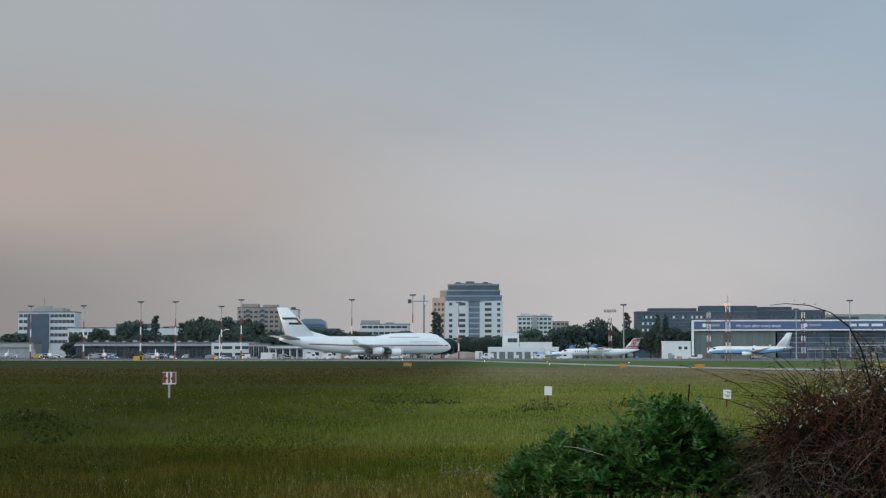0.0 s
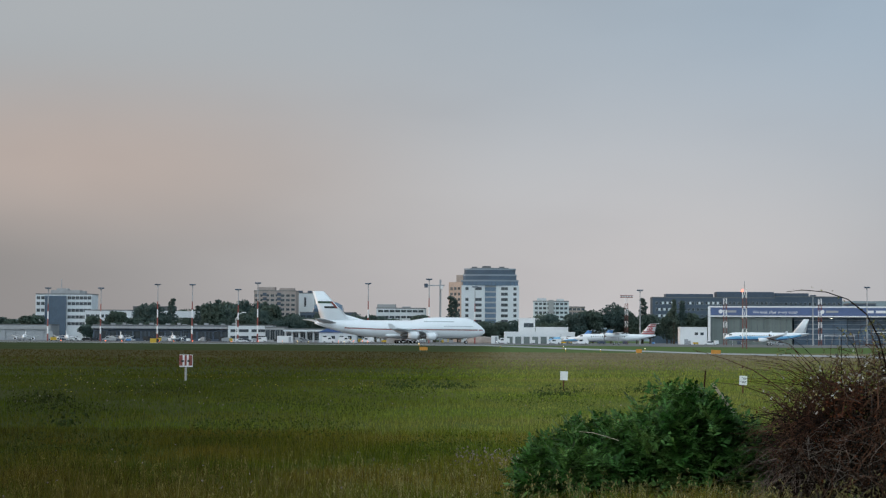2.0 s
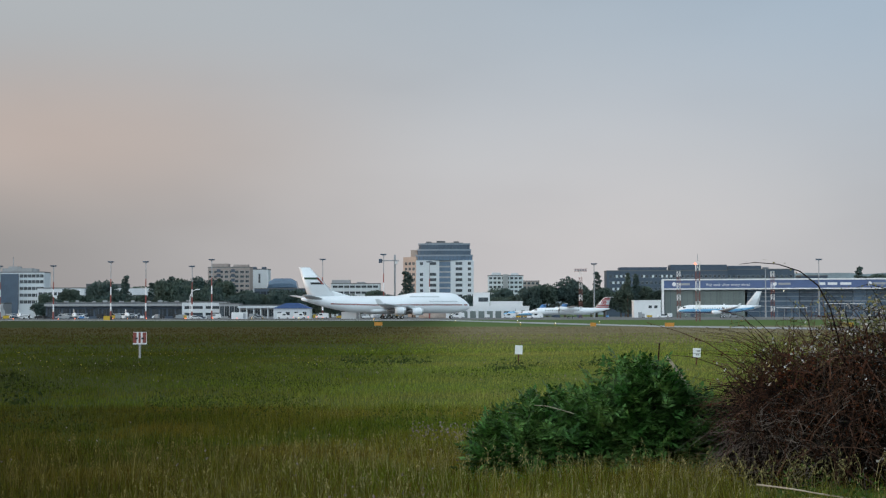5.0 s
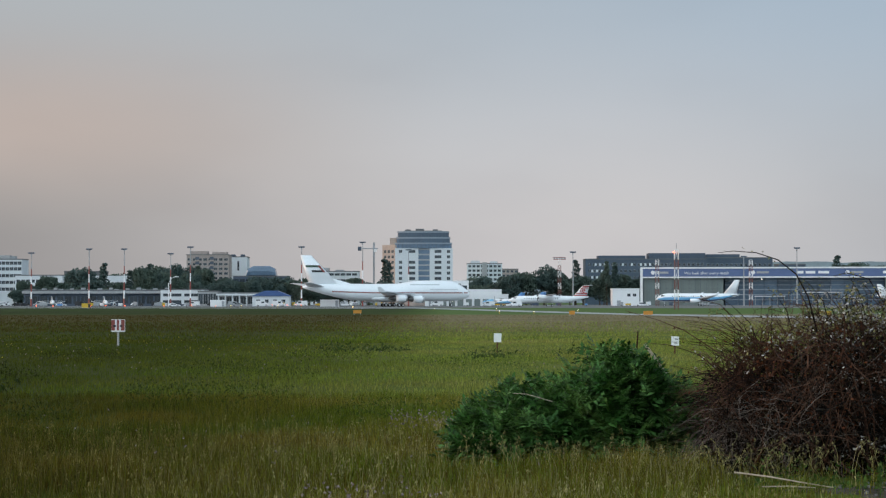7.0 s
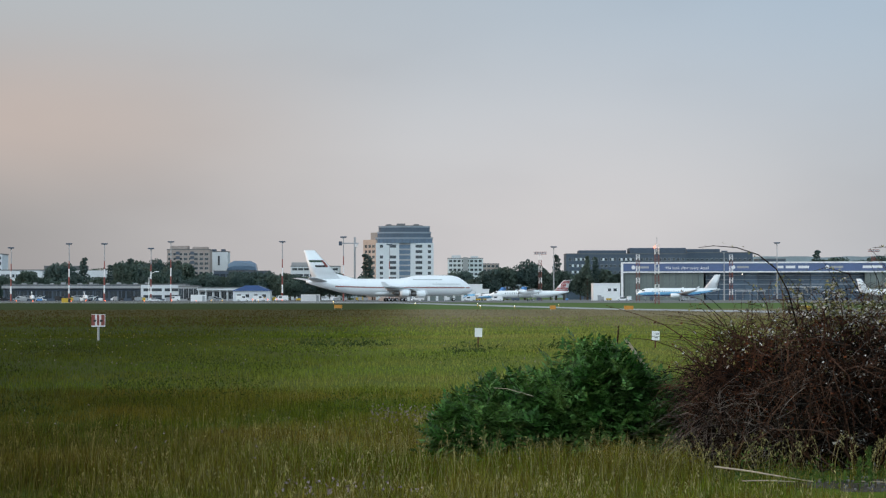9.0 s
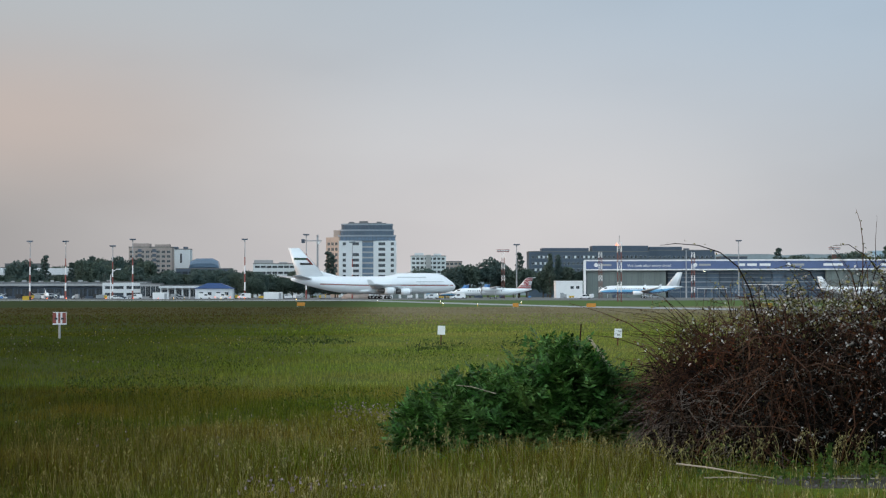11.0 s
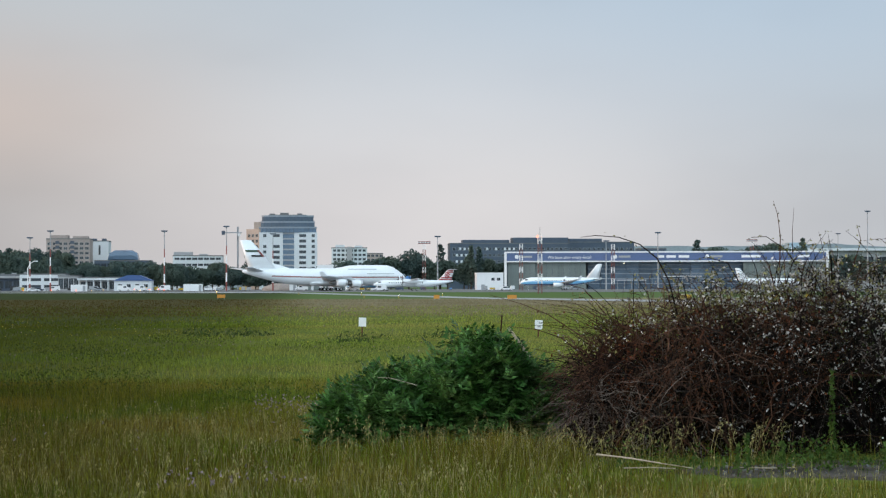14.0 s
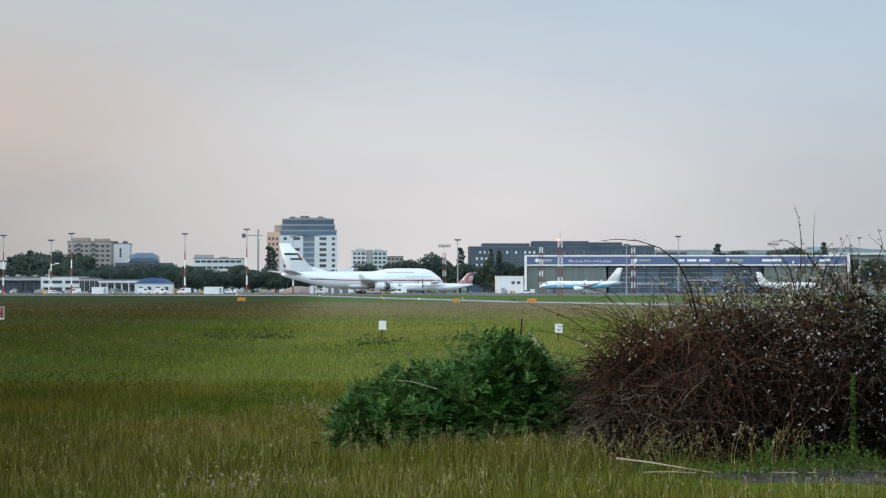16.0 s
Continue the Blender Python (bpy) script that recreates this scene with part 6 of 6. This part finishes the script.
def lattice_mast(x, y, h, w, lamp=False, top=False):
    """A lattice mast in red and white bays."""
    e = thing("lattice_mast", pose(x, y, 0), "red and white lattice mast on the apron", "mast", "lattice masts")
    n = max(6, int(h / 2.2))
    for k in range(n):
        z0, z1 = h * k / n, h * (k + 1) / n
        bm = bmesh.new()
        c = [(-w / 2, -w / 2), (w / 2, -w / 2), (w / 2, w / 2), (-w / 2, w / 2)]
        for q in range(4):
            (xa, ya), (xb, yb) = c[q], c[(q + 1) % 4]
            tube(bm, [(xa, ya, z0), (xa, ya, z1)], 0.055 * w, 5)
            tube(bm, [(xa, ya, z0), (xb, yb, z1)], 0.024 * w, 4)
            tube(bm, [(xb, yb, z0), (xa, ya, z1)], 0.024 * w, 4)
            tube(bm, [(xa, ya, z1), (xb, yb, z1)], 0.028 * w, 4)
        part("lattice_bay", bm, M_REDD if k % 2 == 0 else M_WHITE, e)
    if top:
        part("head_frame", boxes((0, 0, h, 5.0, 0.8, 0.25), (0, 0, h + 0.8, 5.2, 0.7, 0.2)), M_RED, e)
        for k in range(5):
            part("lamp", boxes((-2 + k, -0.3, h + 0.25, 0.6, 0.5, 0.5)), M_STEEL, e)
    if lamp:
        part("beacon", loft([(-0.75, h - 0.6, 0.2, 0.2), (-0.3, h - 0.6, 0.2, 0.2)], 12), M_REDLAMP, e, "lit red obstruction lamp")
        part("rod", tube(bmesh.new(), [(0, 0, h), (0, 0, h + 1.6)], 0.06, 6), M_STEEL, e)


def masts():
    for x, y, h in ((-168.5, 690, 21.6), (-144.9, 690, 23.2), (-130.5, 690, 23.2), (-111.5, 690, 21.3), (-103.4, 690, 24.0), (-57.9, 690, 24.0), (-32.9, 690, 25.9), (-190.5, 690, 21.5)):
        flood_mast(x, y, h)
    flood_mast(-14.2, 695, 23.0)
    for x, y, h in ((53.2, 690, 21.8), (144.9, 690, 23.4), (234.0, 690, 32.4), (288.7, 900, 29.5), (123.5, 692, 20.0)):
        flood_mast(x, y, h, False)
    lattice_mast(46.3, 670, 18.6, 1.1, top=True)
    lattice_mast(84.9, 668, 18.5, 1.2)
    lattice_mast(122.7, 672, 18.5, 1.2)
    lattice_mast(54.0, 390, 13.9, 0.9, lamp=True)
    lattice_mast(214.0, 800, 23.0, 1.4, top=True)
    # tower crane behind the office tower
    e = thing("tower_crane", pose(-41.0, 1000, 0), "distant pale tower crane beside the office tower", "crane")
    part("crane_mast", boxes((0, 0, 0, 1.1, 1.1, 37.0)), M_STEEL, e)
    part("jib", boxes((-3.5, 0, 33.2, 12, 0.7, 0.6)), M_STEEL, e)
    part("counterweight", boxes((-8.5, 0, 32.2, 2.0, 1.4, 2.4)), M_SLATE, e)
    part("crane_cab", boxes((0.9, -0.9, 31.4, 1.5, 1.5, 1.6)), M_WHITE, e)
    # curved street lamp by the terminal
    e = thing("street_lamp", pose(-112.0, 688, 0), "white curved street lamp on the apron edge", "lamp")
    part("post", tube(bmesh.new(), [(0, 0, 0), (0, 0, 9.5), (0.8, 0, 11.2), (2.6, 0, 12.2)], [0.2, 0.16, 0.14, 0.12], 8), M_WHITE, e)
    part("lamp_head", boxes((3.2, 0, 12.0, 1.6, 0.5, 0.35)), M_WHITE, e)


def signs():
    for x, y, z, label, broken in ((2.0, 62.5, 0.40, "small white notice plate on a rusty stake", False), (8.37, 61.0, 0.31, "small white notice plate with a torn edge on a stake", True)):
        e = thing("notice_sign", pose(x, y, 0), label, "sign", "notice plates in the meadow")
        part("stake", tube(bmesh.new(), [(0, 0, -0.1), (0.01, 0, 0.3), (0, 0, z + 0.25)], 0.028, 8), M_TWIG, e, "rusty stake")
        p = part("plate", boxes((0, -0.03, z, 0.28, 0.018, 0.33)), M_WHITE, e, "white plate")
        p.matrix_basis = pose(0, 0, 0, 0, 2, 0)
        if broken:
            part("text_bar", boxes((0.02, -0.052, z + 0.07, 0.12, 0.006, 0.05), (0.05, -0.052, z + 0.2, 0.12, 0.006, 0.04)), M_WALLG, p)
    # red and white marker board on a post
    e = thing("marker_board", pose(-14.15, 73.5, 0), "red and white striped marker board on a grey post", "sign")
    part("post", tube(bmesh.new(), [(0, 0, -0.1), (0, 0, 0.62)], 0.05, 10), M_STEEL, e)
    part("board", boxes((0, 0, 0.60, 0.58, 0.12, 0.54)), M_WHITE, e)
    for x in (-0.21, 0.0, 0.21):
        part("red_stripe", boxes((x, -0.07, 0.66, 0.15 if x else 0.09, 0.02, 0.46)), M_RED, e)
    for x in (-0.14, 0.14):
        part("black_mark", boxes((x, -0.075, 0.82, 0.12, 0.02, 0.08)), M_DARK, e)
    # orange and yellow taxiway boards
    for x, y, m, lab, w in ((-12.7, 250, M_ORANGE, "orange taxiway board", 1.4), (26.5, 218, M_ORANGE, "orange taxiway board", 1.4), (17.2, 225, M_ORANGE, "orange taxiway board", 0.9), (60, 215, M_YELLOW, "yellow taxiway board", 2.0), (48, 212, M_YELLOW, "yellow taxiway board", 1.8), (66, 218, M_YELLOW, "yellow taxiway board", 1.2), (-108, 510, M_YELLOW, "yellow taxiway board with dark end", 3.0)):
        e = thing("taxiway_board", pose(x, y, 0), lab + " on low legs in the grass", "sign", "taxiway boards")
        part("board", boxes((0, 0, 0.18, w * 0.85, 0.25, 0.5 if y < 400 else 1.3)), m, e)
        for s in (-0.35, 0.35):
            part("leg", boxes((s * w, 0, 0, 0.06, 0.06, 0.25)), M_STEEL, e)
        if y > 400:
            part("dark_end", boxes((w * 0.36, -0.14, 0.22, w * 0.25, 0.03, 1.2)), M_BLACK, e)
    e = thing("edge_marker_post", pose(-73.5, 238, 0), "white marker post at the field edge", "post")
    part("post", boxes((0, 0, 0, 0.7, 0.4, 2.2)), M_WHITE, e)
    # guard and edge lamps
    for k, (x, y, m, z) in enumerate(((-119, 560, 0, 0.5), (-117, 560, 0, 0.5), (-112, 560, 0, 0.5), (-106, 562, 0, 0.5), (-83, 556, 0, 0.6), (-56, 552, 0, 0.8), (-64.5, 540, 1, 0.7), (-69, 548, 1, 0.7), (-51, 552, 0, 0.8), (-48, 550, 0, 0.9), (-46.5, 553, 0, 0.7), (-49, 500, 1, 0.8), (-130, 562, 0, 0.5),
                                        (-135, 560, 0, 0.5), (-150, 560, 0, 0.5), (-23, 430, 1, 0.5), (10.5, 330, 2, 0.5), (14, 260, 2, 0.4), (9, 270, 2, 0.4), (-92, 556, 0, 0.5), (-75, 556, 0, 0.5), (24, 300, 2, 0.4), (-2, 380, 2, 0.4))):
        e = thing("taxiway_lamp", pose(x, y, 0), ("lit red guard lamp", "lit amber taxiway lamp", "lit white edge lamp")[m] + " on a short stem", "lamp", "taxiway lamps")
        r = 0.04 if m == 2 else 0.10 if m == 1 else 0.14
        part("stem", tube(bmesh.new(), [(0, 0, 0), (0, 0, z)], 0.05, 6), M_YELLOW, e)
        part("lamp", loft([(-r, z + r, r * 0.5, r * 0.5), (-r / 2, z + r, r, r), (r / 2, z + r, r, r), (r, z + r, r * 0.5, r * 0.5)], 10), (M_REDLAMP, M_AMBER, M_WHLAMP)[m], e)


def van(x, y, rz, colour, label, L=5.4, H=2.3, beacon=False):
    """A van: body with raked front, glass, wheels."""
    e = thing("van" if H > 1.7 else "car", pose(x, y, 0.06, 0, 0, rz), label, "van" if H > 1.7 else "car", "service vehicles on the apron")
    bm = bmesh.new()
    prof = [(-L / 2, 0.35), (L / 2, 0.35), (L / 2, 0.95), (L / 2 - 0.9, 1.15), (L / 2 - 1.7, H), (-L / 2 + 0.1, H)] if H > 1.7 else [(-L / 2, 0.3), (L / 2, 0.3), (L / 2, 0.75), (L / 2 - 1.2, 0.9), (L / 2 - 2.0, H), (-L / 2 + 0.9, H), (-L / 2 + 0.1, 0.95)]
    a = [bm.verts.new((px, -0.9, pz)) for px, pz in prof]
    b = [bm.verts.new((px, 0.9, pz)) for px, pz in prof]
    bm.faces.new(a), bm.faces.new(b[::-1])
    for k in range(len(prof)):
        bm.faces.new((a[k], b[k], b[(k + 1) % len(prof)], a[(k + 1) % len(prof)]))
    bmesh.ops.recalc_face_normals(bm, faces=bm.faces)
    bmesh.ops.bevel(bm, geom=list(bm.edges), offset=0.06, segments=2, affect="EDGES")
    body = part("body", bm, colour, e)
    for s in (-1, 1):
        part("side_window", boxes((L / 2 - 2.3 if H > 1.7 else -0.1, s * 0.9, H * 0.58, 1.2 if H > 1.7 else 2.0, 0.05, H * 0.28)), M_GLASS, body)
        for x0 in (-L * 0.32, L * 0.32):
            wb = bmesh.new()
            disc_wheel(wb, x0, s * 0.82, 0.34, 0.34, 0.24)
            part("wheel", wb, [M_TYRE, M_METAL], e)
        part("headlight", boxes((L / 2 - 0.02, s * 0.65, 0.7, 0.08, 0.3, 0.2)), M_WHLAMP if beacon else M_GLASS, body)
    part("windscreen", boxes((L / 2 - 1.42, 0, H * 0.55, 0.5, 1.5, H * 0.32)), M_GLASS, body)


def business_jet(x, y, rz):
    """A small parked jet, seen nose on."""
    airliner("business_jet", pose(x, y, 0.06, 0, 0, rz), 17.0, 2.4, 0.9, "small white business jet parked nose out", M_WHITE)[0].scale = (0.8, 0.8, 0.8)


def apron_things():
    for x, turn in ((-163.8, 2), (-141.3, 5), (-187, 3), (-205, -5), (-222, 4)):
        business_jet(x, 705 + 2 * (int(-x) % 3), 270 + math.degrees(math.atan2(-x, 705)) + turn)
    van(-104.5, 655, 5, M_WHITE, "white saloon car on the apron road", 4.6, 1.4)
    for k in range(20):
        x = -200 + 5.6 * k + 1.7 * ((k * 7) % 3)
        low = k % 3 != 1
        van(x, 735 + (k % 2) * 6, 0 if k % 4 else 180, (M_SLATE, M_DARK, M_STEEL, M_WHITE, M_BLACK)[(k * 3) % 5], ("dark blue", "dull black", "grey", "white", "black")[(k * 3) % 5] + (" car parked before the low terminal" if low else " van parked before the low terminal"), 4.5 if low else 5.2, 1.45 if low else 2.1)
    van(-84.0, 690, 180, M_STEEL, "grey car parked by the canopy", 4.4, 1.4)
    van(-74.0, 690, 0, M_WHITE, "white van by the blue-roofed hut")
    van(-67.0, 688, 0, M_WHITE, "white van by the blue-roofed hut")
    van(-58.0, 688, 180, M_WHITE, "white van parked on the apron")
    van(-2.5, 690, 180, M_WHITE, "white van with lit lights by the service building", beacon=True)
    van(26.8, 628, 180, M_WHITE, "white minibus beside the turboprops", 5.0, 2.1)
    van(17.5, 652, 175, M_WHITE, "white follow-me van with lit lights", 5.0, 2.0, True)
    van(75.5, 640, 0, M_WHITE, "white car beside the site office", 4.8, 1.7)
    van(110, 690, 0, M_STEEL, "grey tug beside the regional jet", 4.0, 1.6)
    for x, y, w, d, h, lab in ((-43.5, 648, 7.2, 2.5, 2.7, "white freight container on the apron"), (-88, 660, 6.0, 2.5, 2.6, "pale freight container by the apron road"), (-6.0, 700, 3.0, 2.5, 3.2, "white cabin beside the soil heap")):
        e = thing("freight_container", pose(x, y, 0.06), lab, "container")
        part("body", boxes((0, 0, 0, w, d, h, 0, 0, 0.05)), M_WHITE, e)
        for k in range(int(w / 0.5)):
            part("rib", boxes((-w / 2 + 0.3 + 0.5 * k, -d / 2 - 0.02, 0.15, 0.12, 0.06, h - 0.3)), M_WHITE, e)
        part("door", boxes((w / 2 - 0.9, -d / 2 - 0.06, 0.1, 1.0, 0.05, h - 0.5)), M_STEEL, e)
    # soil heap behind the apron edge
    bm = bmesh.new()
    bmesh.ops.create_icosphere(bm, subdivisions=4, radius=1.0)
    for v in bm.verts:
        v.co = Vector((v.co.x * 7.5, v.co.y * 4, max(0, v.co.z) * 3.0)) * (1 + 0.12 * noise.noise(v.co * 2.5))
    h = part("soil_mound", bm, mat("pale_soil", (0.34, 0.29, 0.26), 0.95, vary=0.2, scale=0.5), smooth=True)
    h.location = (-11.5, 705, 0.0)
    tagged(h, "heap of pale soil beside the service building", "soil heap")
    # low clutter: barriers, carts and crates along the apron edge
    random.seed(8)
    for k in range(46):
        x = -60 + 170 * random.random() if k % 2 else -20 - 190 * random.random()
        y = random.uniform(695, 712)
        w, hh = random.uniform(0.8, 3.2), random.uniform(0.7, 1.7)
        e = thing("baggage_cart" if k % 3 else "barrier", pose(x, y, 0.06, 0, 0, random.uniform(-20, 20)), "small " + random.choice(("grey", "pale", "dark")) + " apron equipment by the buildings", "equipment", "apron equipment")
        m = random.choice((M_WHITE, M_STEEL, M_SLATE, M_WALLG, M_YELLOW, M_BLUE))
        part("body", boxes((0, 0, 0.3, w, 1.2, hh, 0, 0, 0.04)), m, e)
        for s in (-1, 1):
            wb = bmesh.new()
            disc_wheel(wb, s * w * 0.3, -0.5, 0.25, 0.25, 0.2, sides=10)
            part("wheel", wb, [M_TYRE, M_STEEL], e)


masts()
signs()
apron_things()


motions()
